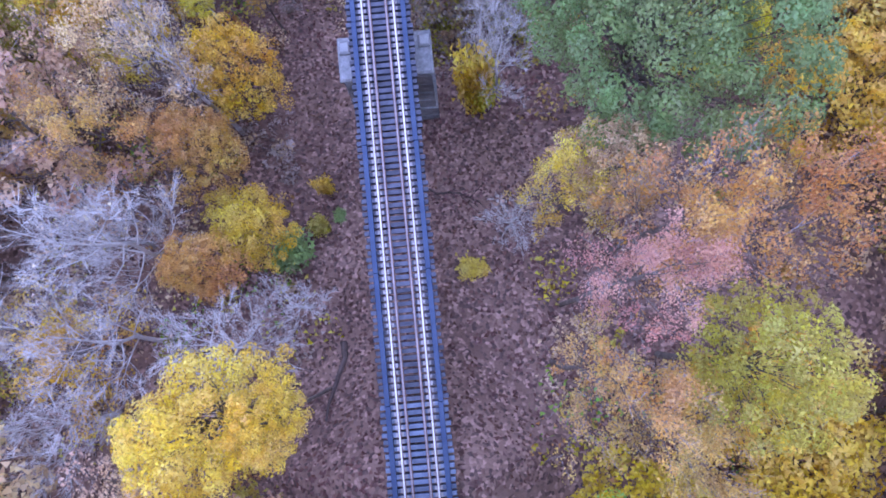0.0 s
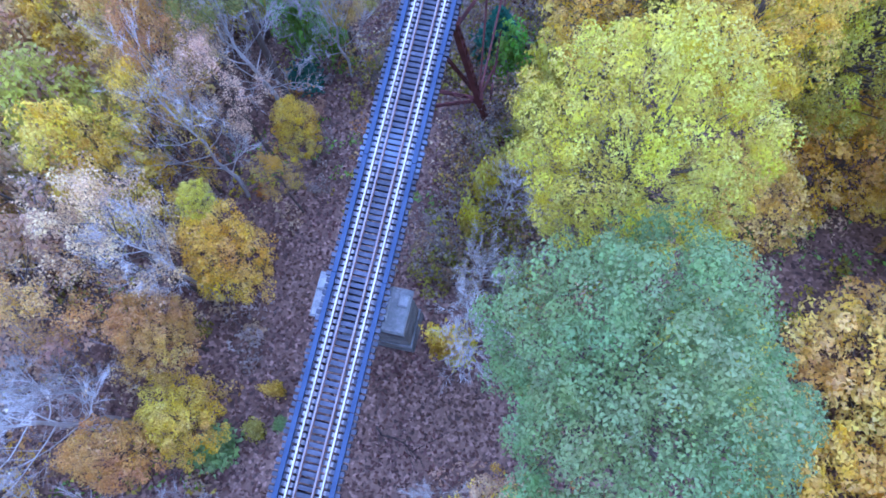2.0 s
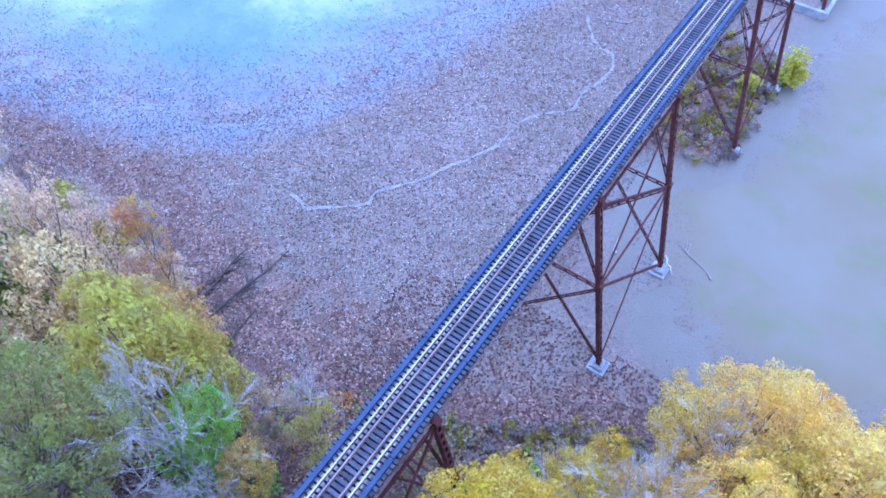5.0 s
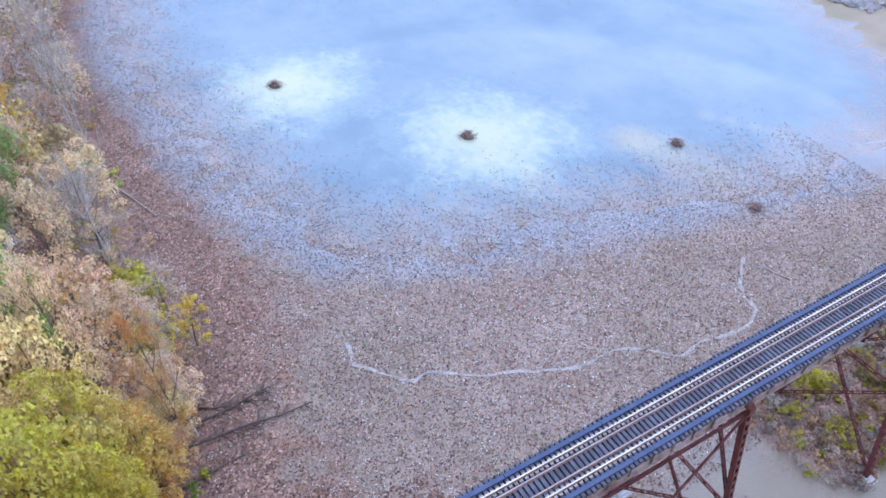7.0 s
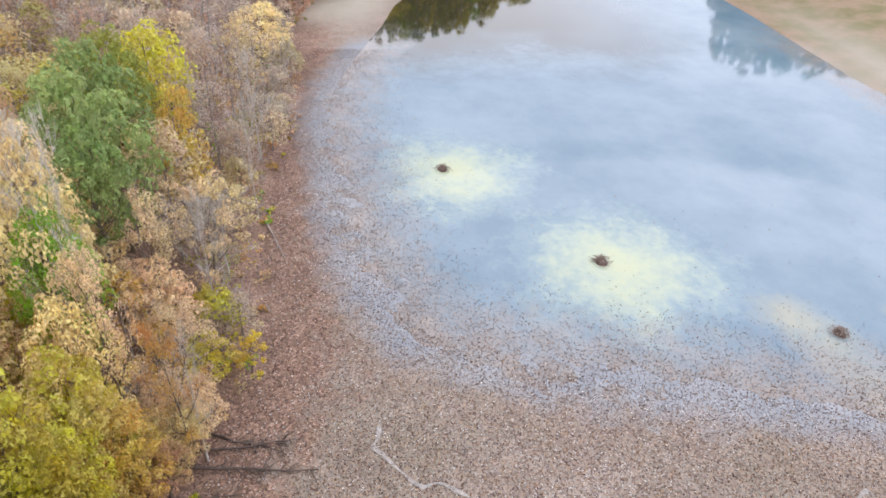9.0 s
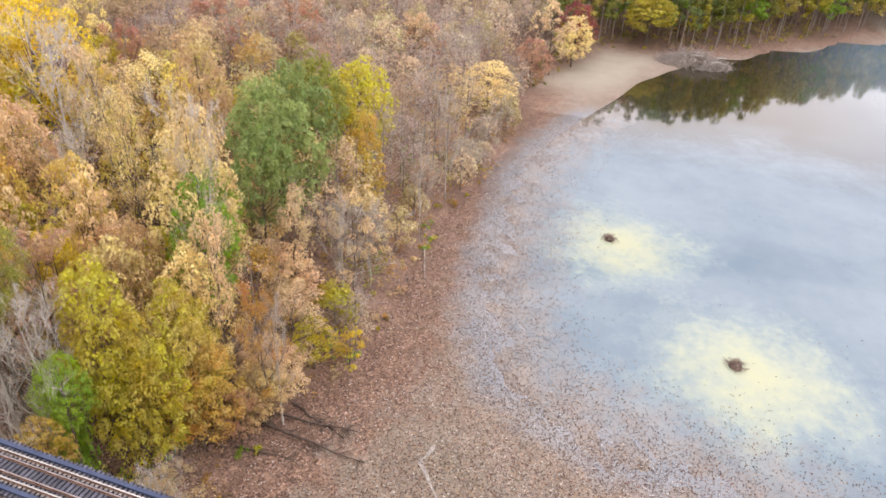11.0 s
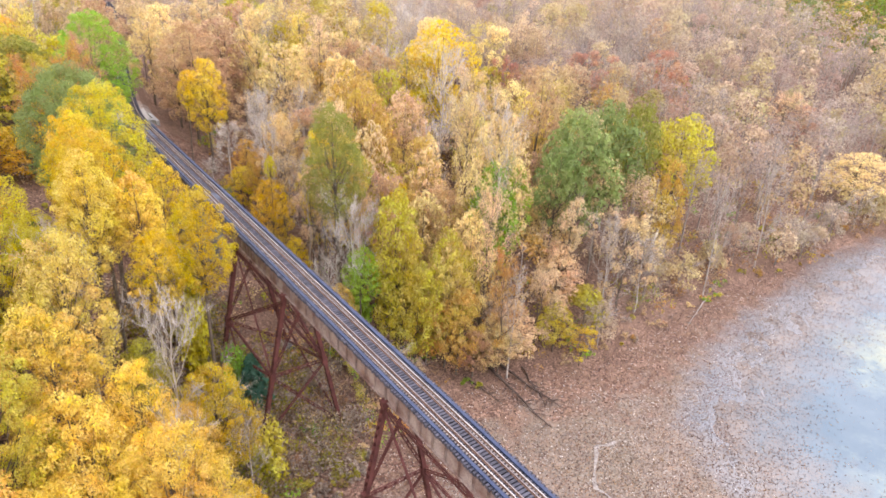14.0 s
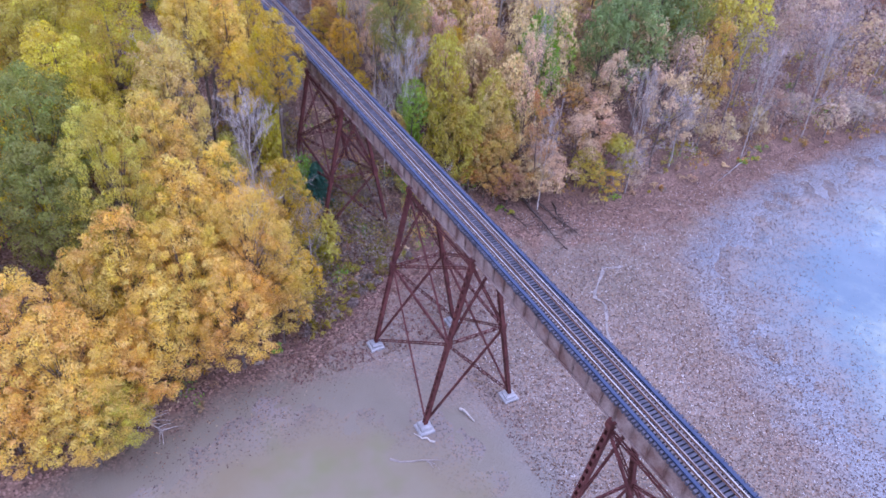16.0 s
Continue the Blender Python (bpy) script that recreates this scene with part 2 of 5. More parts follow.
def water_material():
    m = Mat("pond_water", 0.04, 0.0, 1.38)
    p = m.pos()
    x = m.node("ShaderNodeSeparateXYZ", Vector=p).outputs[0]
    drift = m.noise(0.045, 6.0)
    blue = m.mix(m.ramp(drift, 0.35, 0.65), (0.085, 0.14, 0.19), (0.15, 0.205, 0.25))
    streak = m.noise(0.16, 7.0, rough=0.7)
    fine = m.noise(0.7, 5.0)
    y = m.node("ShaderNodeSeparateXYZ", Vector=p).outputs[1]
    # far cove: brown water, darkened in its colour to stand for the woods' reflection
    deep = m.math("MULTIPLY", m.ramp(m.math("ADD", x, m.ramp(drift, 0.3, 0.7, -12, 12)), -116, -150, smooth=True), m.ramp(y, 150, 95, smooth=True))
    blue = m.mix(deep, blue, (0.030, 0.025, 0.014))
    c = blue
    # stirred-up silt round the lodges: pale in the middle, thinning outwards
    clouds = ((-79.0, 72.5, 12.0, 0.9), (-53.4, 90.5, 13.0, 0.9), (-43.5, 108.0, 4.2, 0.6), (-38.0, 110.5, 4.5, 0.55), (-32.5, 111.5, 4.0, 0.5), (-27.0, 111.0, 3.0, 0.45),
              (-43.0, 121.5, 1.6, 0.25), (-40.0, 123.5, 1.6, 0.3), (-37.0, 125.5, 1.6, 0.3), (-34.0, 127.3, 1.8, 0.3))
    for k, (lx, ly, r, s) in enumerate(clouds):
        d = m.node("ShaderNodeVectorMath")
        d.operation = "DISTANCE"
        m.put(d.inputs[0], p)
        d.inputs[1].default_value = (lx, ly, 0)
        far = m.math("ADD", d.outputs["Value"], m.ramp(streak, 0.25, 0.75, r * 0.42, -r * 0.42))
        far = m.math("ADD", far, m.ramp(fine, 0.3, 0.7, r * 0.14, -r * 0.14))
        c = m.mix(m.ramp(far, 0.0, r * 1.25, s, 0.0), c, (0.26, 0.335, 0.305) if k < 2 else (0.28, 0.265, 0.18))
        if k < 2:
            c = m.mix(m.ramp(far, 0.0, r * 0.9, 0.85, 0.0), c, (0.325, 0.34, 0.215))
    right = m.mix(m.ramp(m.noise(0.07, 5.0), 0.38, 0.62), (0.185, 0.158, 0.10), (0.205, 0.185, 0.135))
    right = m.mix(m.ramp(m.noise(0.12, 3.0), 0.52, 0.7, 0, 0.6), right, (0.145, 0.165, 0.055))
    c = m.mix(m.ramp(x, -8.0, 2.0), c, right)
    # the bottom and its leaves show through where the water is shallow
    shallow = m.node("ShaderNodeAttribute")
    shallow.attribute_name = "shallow"
    fleck = m.node("ShaderNodeSeparateColor", Color=m.cells(6.5).outputs["Color"])
    bed = m.mix(m.ramp(m.noise(0.2, 5.0), 0.35, 0.65), (0.15, 0.13, 0.12), (0.22, 0.195, 0.18))
    bed = m.mix(m.ramp(fleck.outputs[0], 0.6, 0.9, 0, 0.7), bed, (0.25, 0.17, 0.12))
    bed = m.mix(m.ramp(fleck.outputs[1], 0.75, 0.95, 0, 0.8), bed, (0.07, 0.055, 0.05))
    seen = m.math("ADD", shallow.outputs["Fac"], m.ramp(m.noise(0.3, 5.0), 0.3, 0.7, -0.22, 0.22))
    c = m.mix(m.ramp(seen, 0.25, 1.0, 0.0, 0.9), c, bed)
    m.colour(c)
    # the far cove's IOR is raised for a stronger sky reflection
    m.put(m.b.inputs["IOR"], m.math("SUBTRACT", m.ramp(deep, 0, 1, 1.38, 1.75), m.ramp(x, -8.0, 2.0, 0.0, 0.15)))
    m.rough(m.ramp(x, -8.0, 2.0, 0.05, 0.46))
    m.bump(m.noise(1.6, 3.0), 0.03, 0.05)
    return m.m


WATER = water_material()


# ---- geometry helpers ----
class Geo:
    """Gathers vertices and faces of one mesh."""

    def __init__(self):
        self.v, self.f = [], []

    def box(self, cx, cy, cz, sx, sy, sz, bevel=0.0):
        n = len(self.v)
        x, y, z = sx / 2, sy / 2, sz / 2
        b = bevel
        if not b:
            self.v += [(cx + i * x, cy + j * y, cz + k * z) for k in (-1, 1) for j in (-1, 1) for i in (-1, 1)]
            self.f += [tuple(n + i for i in q) for q in ((0, 2, 3, 1), (4, 5, 7, 6), (0, 1, 5, 4), (2, 6, 7, 3), (0, 4, 6, 2), (1, 3, 7, 5))]
        else:
            for k, xx, yy in ((-z, x, y), (z - b, x, y), (z, x - b, y - b)):
                self.v += [(cx + i * xx, cy + j * yy, cz + k) for i, j in ((-1, -1), (1, -1), (1, 1), (-1, 1))]
            self.f.append((n + 3, n + 2, n + 1, n))
            for r in (0, 4):
                self.f += [(n + r + i, n + r + (i + 1) % 4, n + r + 4 + (i + 1) % 4, n + r + 4 + i) for i in range(4)]
            self.f.append((n + 8, n + 9, n + 10, n + 11))
        return self

    def beam(self, p, q, w, h, up=(0, 0, 1)):
        """A bar of section w x h from p to q."""
        p, q = Vector(p), Vector(q)
        d = (q - p).normalized()
        s = d.cross(Vector(up))
        s = s.normalized() if s.length > 1e-4 else d.cross(Vector((1, 0, 0))).normalized()
        u = s.cross(d)
        n = len(self.v)
        for e in (p, q):
            self.v += [tuple(e + s * (i * w / 2) + u * (j * h / 2)) for i, j in ((-1, -1), (1, -1), (1, 1), (-1, 1))]
        self.f += [(n + i, n + (i + 1) % 4, n + 4 + (i + 1) % 4, n + 4 + i) for i in range(4)] + [(n + 3, n + 2, n + 1, n), (n + 4, n + 5, n + 6, n + 7)]
        return self

    def tube(self, pts, radii, sides=5):
        rings = []
        for i, p in enumerate(pts):
            d = (Vector(pts[min(i + 1, len(pts) - 1)]) - Vector(pts[max(i - 1, 0)])).normalized()
            s = d.cross(Vector((0.31, 0.95, 0.07)))
            s = s.normalized() if s.length > 1e-3 else Vector((1, 0, 0))
            u = s.cross(d)
            rings.append(len(self.v))
            for k in range(sides):
                a = 6.2832 * k / sides
                self.v.append(tuple(Vector(p) + (s * math.cos(a) + u * math.sin(a)) * radii[i]))
        for a, b in zip(rings, rings[1:]):
            self.f += [(a + k, a + (k + 1) % sides, b + (k + 1) % sides, b + k) for k in range(sides)]
        return self

    def mesh(self, name, *mats, smooth=False):
        me = bpy.data.meshes.new(name)
        me.from_pydata(self.v, [], self.f)
        for m in mats:
            me.materials.append(m)
        if smooth:
            me.polygons.foreach_set("use_smooth", [True] * len(me.polygons))
        me.update()
        return me


def part(name, data, parent=None, label="", at=None):
    """One mesh as a part under a thing."""
    ob = new(name, data)
    if parent:
        ob.parent = parent
    if at is not None:
        ob.matrix_basis = at if isinstance(at, Matrix) else Matrix.Translation(at)
    if label:
        ob["label"] = label
    return ob


def leaves_mesh(name, verts, mat, tone=None):
    """A mesh of loose three-sided leaves from an array (n, 3, 3); tone: a colour for each leaf."""
    n = len(verts)
    me = bpy.data.meshes.new(name)
    me.vertices.add(n * 3)
    me.vertices.foreach_set("co", verts.reshape(-1).astype(np.float32))
    me.loops.add(n * 3)
    me.loops.foreach_set("vertex_index", np.arange(n * 3, dtype=np.int32))
    me.polygons.add(n)
    me.polygons.foreach_set("loop_start", np.arange(0, n * 3, 3, dtype=np.int32))
    me.update(calc_edges=True)
    if tone is not None:
        col = np.concatenate([np.repeat(tone, 3, 0), np.ones((n * 3, 1))], 1)
        me.attributes.new("tone", "FLOAT_COLOR", "POINT").data.foreach_set("color", col.reshape(-1).astype(np.float32))
    me.materials.append(mat)
    return me


def leaf_shapes(c, nor, size, rng):
    """Pointed leaves about the points c, facing nor."""
    n = len(c)
    nor = nor / (np.linalg.norm(nor, axis=1)[:, None] + 1e-9)
    t = np.cross(nor, rng.normal(size=(n, 3)))
    t /= np.linalg.norm(t, axis=1)[:, None] + 1e-9
    b = np.cross(nor, t)
    s = (size * rng.uniform(0.6, 1.4, n))[:, None]
    return np.stack([c + t * s * 0.72, c - t * s * 0.42 + b * s * 0.5, c - t * s * 0.42 - b * s * 0.5], 1)


def flat_leaves(c, size, rng, flat=2.0):
    nor = rng.normal(size=(len(c), 3))
    nor[:, 2] = np.abs(nor[:, 2]) + flat
    return leaf_shapes(c, nor, size, rng)


def puffs(centres, per, rad, size, rng):
    """Leaves on the shells of round sprays about the centres."""
    c = np.repeat(centres, per, 0)
    u = rng.normal(size=c.shape)
    u[:, 2] += 0.45
    u /= np.linalg.norm(u, axis=1)[:, None]
    r = (rad * rng.uniform(0.65, 1.3, len(centres))).repeat(per)[:, None]
    p = c + u * r * np.array([1, 1, 0.8]) * rng.uniform(0.78, 1.1, len(c))[:, None]
    return leaf_shapes(p, u + rng.normal(size=u.shape) * 0.45 + np.array([0, 0, 0.3]), size, rng)


# ---- ground: one sheet with the pond's flat, the wooded banks and the embankment ----
SHORE = [(150, 74), (60, 70), (34, 64), (24, 61), (14, 57.5), (7, 53), (1, 49), (-8, 46), (-20, 43), (-30, 44), (-38, 47.5), (-60, 45.5),
         (-81, 45), (-94, 47), (-116, 47), (-135, 44), (-165, 43), (-195, 47), (-208, 62), (-206, 76), (-222, 94), (-280, 147), (-380, 230),
         (-520, 330), (-520, 430), (-300, 215), (-180, 166), (-112, 171), (-66, 176), (-20, 168), (12, 160), (60, 170), (150, 190)]
POND = [(-600, 480), (-520, 335), (-380, 236), (-282, 152), (-224, 99), (-206, 86), (-191, 77), (-169, 66.5), (-153, 63), (-134, 57.5), (-116, 53), (-98, 51), (-84, 53.5),
        (-67, 55), (-51, 58.5), (-42, 63), (-36, 74), (-31, 93), (-27, 112), (-24, 124), (-26, 158), (-66, 172), (-112, 167), (-180, 162), (-300, 210)]
CREEK = [(150, 80), (60, 74), (34, 68), (24, 64.5), (14, 64), (8, 66), (3, 73), (0, 78), (-1, 84), (3.5, 90), (6.5, 100), (6, 112), (9, 128), (12, 156), (60, 166), (150, 185)]


def edge_gap(poly, x, y):
    """Metres from a closed outline: plus outside, minus inside."""
    p = np.array(poly, float)
    best, inside = np.full(x.shape, 1e9), np.zeros(x.shape, bool)
    for (ax, ay), (bx, by) in zip(p, np.roll(p, -1, 0)):
        t = np.clip(((x - ax) * (bx - ax) + (y - ay) * (by - ay)) / ((bx - ax) ** 2 + (by - ay) ** 2), 0, 1)
        best = np.minimum(best, np.hypot(x - ax - t * (bx - ax), y - ay - t * (by - ay)))
        inside ^= ((ay > y) != (by > y)) & (x < ax + (y - ay) * (bx - ax) / (by - ay if by != ay else 1e-9))
    return np.where(inside, -best, best)


def track_x(y):
    """The track's middle: straight over the bridge, turning off behind it."""
    s = np.clip(-11 - np.asarray(y, float), 0, None)
    return -0.2 * (np.sqrt(s * s + 64) - 8)


def ground(x, y, full=False):
    x, y = np.broadcast_arrays(np.asarray(x, float), np.asarray(y, float))
    d = edge_gap(SHORE, x, y)
    water = np.minimum(edge_gap(POND, x, y), edge_gap(CREEK, x, y))
    land = 0.15 + 0.14 * np.clip(d, 0, 4) + 0.33 * np.clip(d - 4, 0, 50) + 0.03 * np.clip(d - 54, 0, 250)
    land = np.where(y > 120, 0.15 + 0.16 * np.clip(d, 0, 30), land)
    land = np.where(x < -188, 0.15 + 0.16 * np.clip(d, 0, 60), land)
    lumps = 0.05 * np.sin(x * 0.9 + 2 * np.sin(y * 0.37)) * np.sin(y * 0.8 + 1.7 * np.sin(x * 0.31))
    lumps = lumps + 0.035 * np.sin(x * 2.3 + 1.9 * np.sin(y * 1.1)) * np.sin(y * 2.1 + 1.3 * np.sin(x * 1.7)) + 0.03 * np.sin(x * 0.33 - y * 0.21)
    lumps = lumps * np.clip((x + 125) / 40, 0, 1)
    pools = 0.11 * np.exp(-((x + 22) / 7) ** 2 - ((y - 80) / 9) ** 2)
    flat = np.where(water > 0, 0.02 + 0.13 * np.clip(water / 8, 0, 1), 0.02 + 0.022 * np.clip(water, -20, 0)) - pools + lumps
    z = np.where(d > 0, land, flat)
    z = np.where((d > -3) & (d <= 0), np.maximum(z, 0.15 + 0.03 * d + lumps), z)
    bank = np.exp(-((x + 0.5) / 5.5) ** 4 - ((y - 97) / 11) ** 4)
    z = z + 1.1 * bank
    z = z + (0.25 * np.sin(x * 0.35 + 1.3 * np.sin(y * 0.21)) + 0.2 * np.sin(y * 0.47 + x * 0.13)) * np.clip(d / 8, 0, 1)
    off = np.abs(x - track_x(y))
    bed = 20.5 - 0.6 * np.clip(off - 2.4, 0, 60) - 0.9 * np.clip(y + 6.5, 0, 60)
    z = np.where(bed > z, bed, z)
    z = np.where((y < -12) & (off < 14), np.minimum(z, 20.5 + np.clip(off - 3.2, 0, 20) * 0.4), z)
    return (z, d, water, bank) if full else z


def ground_at(x, y):
    return float(ground(np.array([x], float), np.array([y], float))[0])


def axis(lo, hi, fine_lo, fine_hi, step):
    mid = list(np.arange(fine_lo, fine_hi + step / 2, step))
    a, s = [], step
    v = fine_lo
    while v > lo:
        s *= 1.25
        v -= s
        a.insert(0, v)
    b, s, v = [], step, fine_hi
    while v < hi:
        s *= 1.25
        v += s
        b.append(v)
    return np.array(a + mid + b)


def sheet(name, xs, ys, z):
    """A mesh over a grid, with heights z."""
    gx, gy = np.meshgrid(xs, ys)
    nx, ny = len(xs), len(ys)
    co = np.stack([gx, gy, z], -1).reshape(-1, 3)
    i = np.arange((ny - 1) * (nx - 1))
    r, c = i // (nx - 1), i % (nx - 1)
    a = r * nx + c
    idx = np.stack([a, a + 1, a + nx + 1, a + nx], 1)
    me = bpy.data.meshes.new(name)
    me.vertices.add(len(co))
    me.vertices.foreach_set("co", co.reshape(-1))
    me.loops.add(idx.size)
    me.loops.foreach_set("vertex_index", idx.reshape(-1).astype(np.int32))
    me.polygons.add(len(idx))
    me.polygons.foreach_set("loop_start", np.arange(0, idx.size, 4, dtype=np.int32))
    me.polygons.foreach_set("use_smooth", np.ones(len(idx), bool))
    me.update(calc_edges=True)
    return me


def build_ground():
    xs, ys = axis(-3000, 3000, -130, 45, 0.9), axis(-3000, 3000, -20, 125, 0.9)
    gx, gy = np.meshgrid(xs, ys)
    z, d, water, bank = ground(gx, gy, True)
    me = sheet("ground", xs, ys, z)
    wet = np.clip(1 - water / 8, 0, 1) * (d < 1) * (1 - bank) * np.clip((gx + 150) / 14, 0, 1)
    flat = np.clip(-d / np.where(gx < -6, 16, 10), 0, 1) * (1 - bank)
    sand = 0.8 * np.exp(-((gx + 175) / 22) ** 4 - ((gy - 57 - (gx + 175) * -0.3) / 9.5) ** 4) * (d < 2)
    sand = np.maximum(sand, 0.8 * np.clip(1 - np.abs(d - 2) / 5, 0, 1) * (gy > 140))
    for name, val in (("wet", wet), ("flat", flat), ("pale", np.clip(sand * 1.3, 0, 1))):
        me.attributes.new(name, "FLOAT", "POINT").data.foreach_set("value", val.reshape(-1).astype(np.float32))
    me.materials.append(GROUND)
    return tagged(new("ground", me), "brown leaf-littered banks and drained pond flat", "ground", kind="structure")


build_ground()


def build_water():
    """The pond and the creek: one level sheet that knows how shallow it is."""
    xs, ys = axis(-700, 400, -130, 45, 1.3), axis(-100, 700, 44, 130, 1.3)
    gx, gy = np.meshgrid(xs, ys)
    deep = -ground(gx, gy, True)[2]
    me = sheet("water", xs, ys, np.zeros(gx.shape))
    shallow = np.clip(1 - deep / np.where(gx > 0, 7.0, 17.0), 0, 1) * np.clip((gx + 165) / 30, 0, 1)
    me.attributes.new("shallow", "FLOAT", "POINT").data.foreach_set("value", shallow.reshape(-1).astype(np.float32))
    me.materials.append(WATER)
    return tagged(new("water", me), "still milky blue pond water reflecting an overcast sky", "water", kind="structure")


build_water()

# ---- the trestle bridge ----
RAIL = 21.47
DECK_START, DECK_END = -11.6, 156.0
TIE_TOP, TIE_PITCH = RAIL - 0.17, 0.305
GIRDER_TOP = TIE_TOP - 0.24
GIRDER_DEEP = 1.95
BENTS = [14.0, 30.0, 42.0, 60.0, 72.0, 90.0, 102.0, 120.0, 132.0, 150.0]

deck = tagged(new("railway_bridge"), "open-deck railway bridge of rusty plate girders with timber ties", "bridge")


def girder(x, y0, y1):
    """One plate girder: web, flanges and end posts, with its stiffeners as pieces of their own."""
    g = Geo()
    length, mid = y1 - y0 - 0.06, 0.0
    g.box(0, mid, -GIRDER_DEEP / 2, 0.03, length, GIRDER_DEEP)
    g.box(0, mid, -0.03, 0.36, length, 0.06).box(0, mid, -GIRDER_DEEP + 0.03, 0.36, length, 0.06)
    for e in (-1, 1):
        g.box(0, e * (length / 2 - 0.02), -GIRDER_DEEP / 2, 0.34, 0.03, GIRDER_DEEP - 0.13)
    ob = part("girder", g.mesh("girder", WEB_RUST), deck, "rusty plate girder with faded paint", (x, (y0 + y1) / 2, GIRDER_TOP))
    n = max(2, round(length / 1.5))
    for i in range(1, n):
        for side in (-1, 1):
            part("stiffener", STIFFENER, ob, at=(side * 0.085, -length / 2 + length * i / n, -GIRDER_DEEP / 2))


STIFFENER = Geo().box(0, 0, 0, 0.13, 0.012, GIRDER_DEEP - 0.13).box(0, 0.05, 0, 0.012, 0.09, GIRDER_DEEP - 0.13).mesh("stiffener", WEB_RUST)
spans = [DECK_START + 0.3] + BENTS + [DECK_END]
for y0, y1 in zip(spans, spans[1:]):
    for x in (-1.0, 1.0):
        girder(x, y0, y1)
    sway = Geo()
    n = max(2, round((y1 - y0) / 3.0))
    for i in range(n):
        a, b = y0 + (y1 - y0) * i / n, y0 + (y1 - y0) * (i + 1) / n
        s = 1 if i % 2 else -1
        sway.beam((-0.9 * s, a, GIRDER_TOP - 0.25), (0.9 * s, b, GIRDER_TOP - 0.25), 0.09, 0.09)
        sway.beam((-0.95, a + 0.2, GIRDER_TOP - GIRDER_DEEP + 0.2), (0.95, a + 0.2, GIRDER_TOP - 0.3), 0.09, 0.09)
        sway.beam((0.95, a + 0.2, GIRDER_TOP - GIRDER_DEEP + 0.2), (-0.95, a + 0.2, GIRDER_TOP - 0.3), 0.09, 0.09)
    part("sway_bracing", sway.mesh("sway_bracing", RUST), deck)

TIMBER = Geo().box(0, 0, 0, 0.24, 5.98, 0.12, 0.015).mesh("timber_guard", GUARD_TIMBER)
RAIL_START = -140.0


def rail_line(name, offset, head, mat_head, mat_side, label, top, y0, y1):
    """A rail along the track: a head, a web and a foot, following the bend behind the bridge."""
    ys = list(np.arange(y0, -11, 2.0)) + [-11.0, y1] if y0 < -11 else [y0, y1]
    prof = [(-0.07, -0.17), (0.07, -0.17), (0.07, -0.155), (0.012, -0.14), (0.012, -0.045), (head / 2, -0.035), (head / 2, 0), (-head / 2, 0),
            (-head / 2, -0.035), (-0.012, -0.045), (-0.012, -0.14), (-0.07, -0.155)]
    me = bpy.data.meshes.new(name)
    v, f, n = [], [], len(prof)
    for y in ys:
        cx = float(track_x(y)) + offset
        v += [(cx + a, y, top + b) for a, b in prof]
    for k in range(len(ys) - 1):
        f += [(k * n + i, k * n + (i + 1) % n, (k + 1) * n + (i + 1) % n, (k + 1) * n + i) for i in range(n)]
    me.from_pydata(v, [], f)
    me.materials.append(mat_side)
    me.materials.append(mat_head)
    me.polygons.foreach_set("material_index", [1 if (i % n) in (5, 6, 7) else 0 for i in range(len(f))])
    me.update()
    return part(name, me, deck, label)


for s in (-1, 1):
    rail_line("rail", s * 0.755, 0.072, RAIL_STEEL, RAIL_SIDE, "shiny worn running rail", RAIL, RAIL_START, DECK_END)
    rail_line("guard_rail", s * 0.40, 0.075, GUARD_RAIL, RAIL_SIDE, "dull brown inner guard rail", RAIL - 0.01, -14.0, DECK_END)
    for a in np.arange(-9.4, DECK_END - 6, 6.0):
        part("timber_guard", TIMBER, deck, "dark slate-blue timber guard strip", (s * 1.2 + random.uniform(-0.015, 0.015), a + 3.0, TIE_TOP + 0.06))

# ---- steel towers on concrete pedestals ----
LEG_TOP, LEG_BATTER, MID = GIRDER_TOP - GIRDER_DEEP - 0.1, 0.195, 10.4


def leg_x(z):
    return 1.1 + (LEG_TOP - z) * LEG_BATTER


def lattice(p, q, w, rungs=True):
    """Two channels with batten plates between them."""
    p, q = Vector(p), Vector(q)
    d = (q - p).normalized()
    sides = []
    for s in (-1, 1):
        g = Geo()
        sides.append(g)
        o = Vector((0, s * w / 2, 0))
        g.beam(p + o, q + o, 0.34, 0.03, (0, 1, 0))
        for e in (-1, 1):
            oo = d.cross(Vector((0, 1, 0))).normalized() * (e * 0.16)
            g.beam(p + o + oo - Vector((0, s * 0.04, 0)), q + o + oo - Vector((0, s * 0.04, 0)), 0.03, 0.10, (0, 1, 0))
    plates = []
    n = max(3, int((q - p).length / 0.72))
    turn = Matrix.Rotation(math.atan2(d.x, d.z), 4, "Y")
    for i in range(n):
        a = p.lerp(q, (i + 0.45) / n)
        for e in (-1, 1):
            plates.append(Matrix.Translation(a + d.cross(Vector((0, 1, 0))).normalized() * (e * 0.185)) @ turn)
    return sides, plates


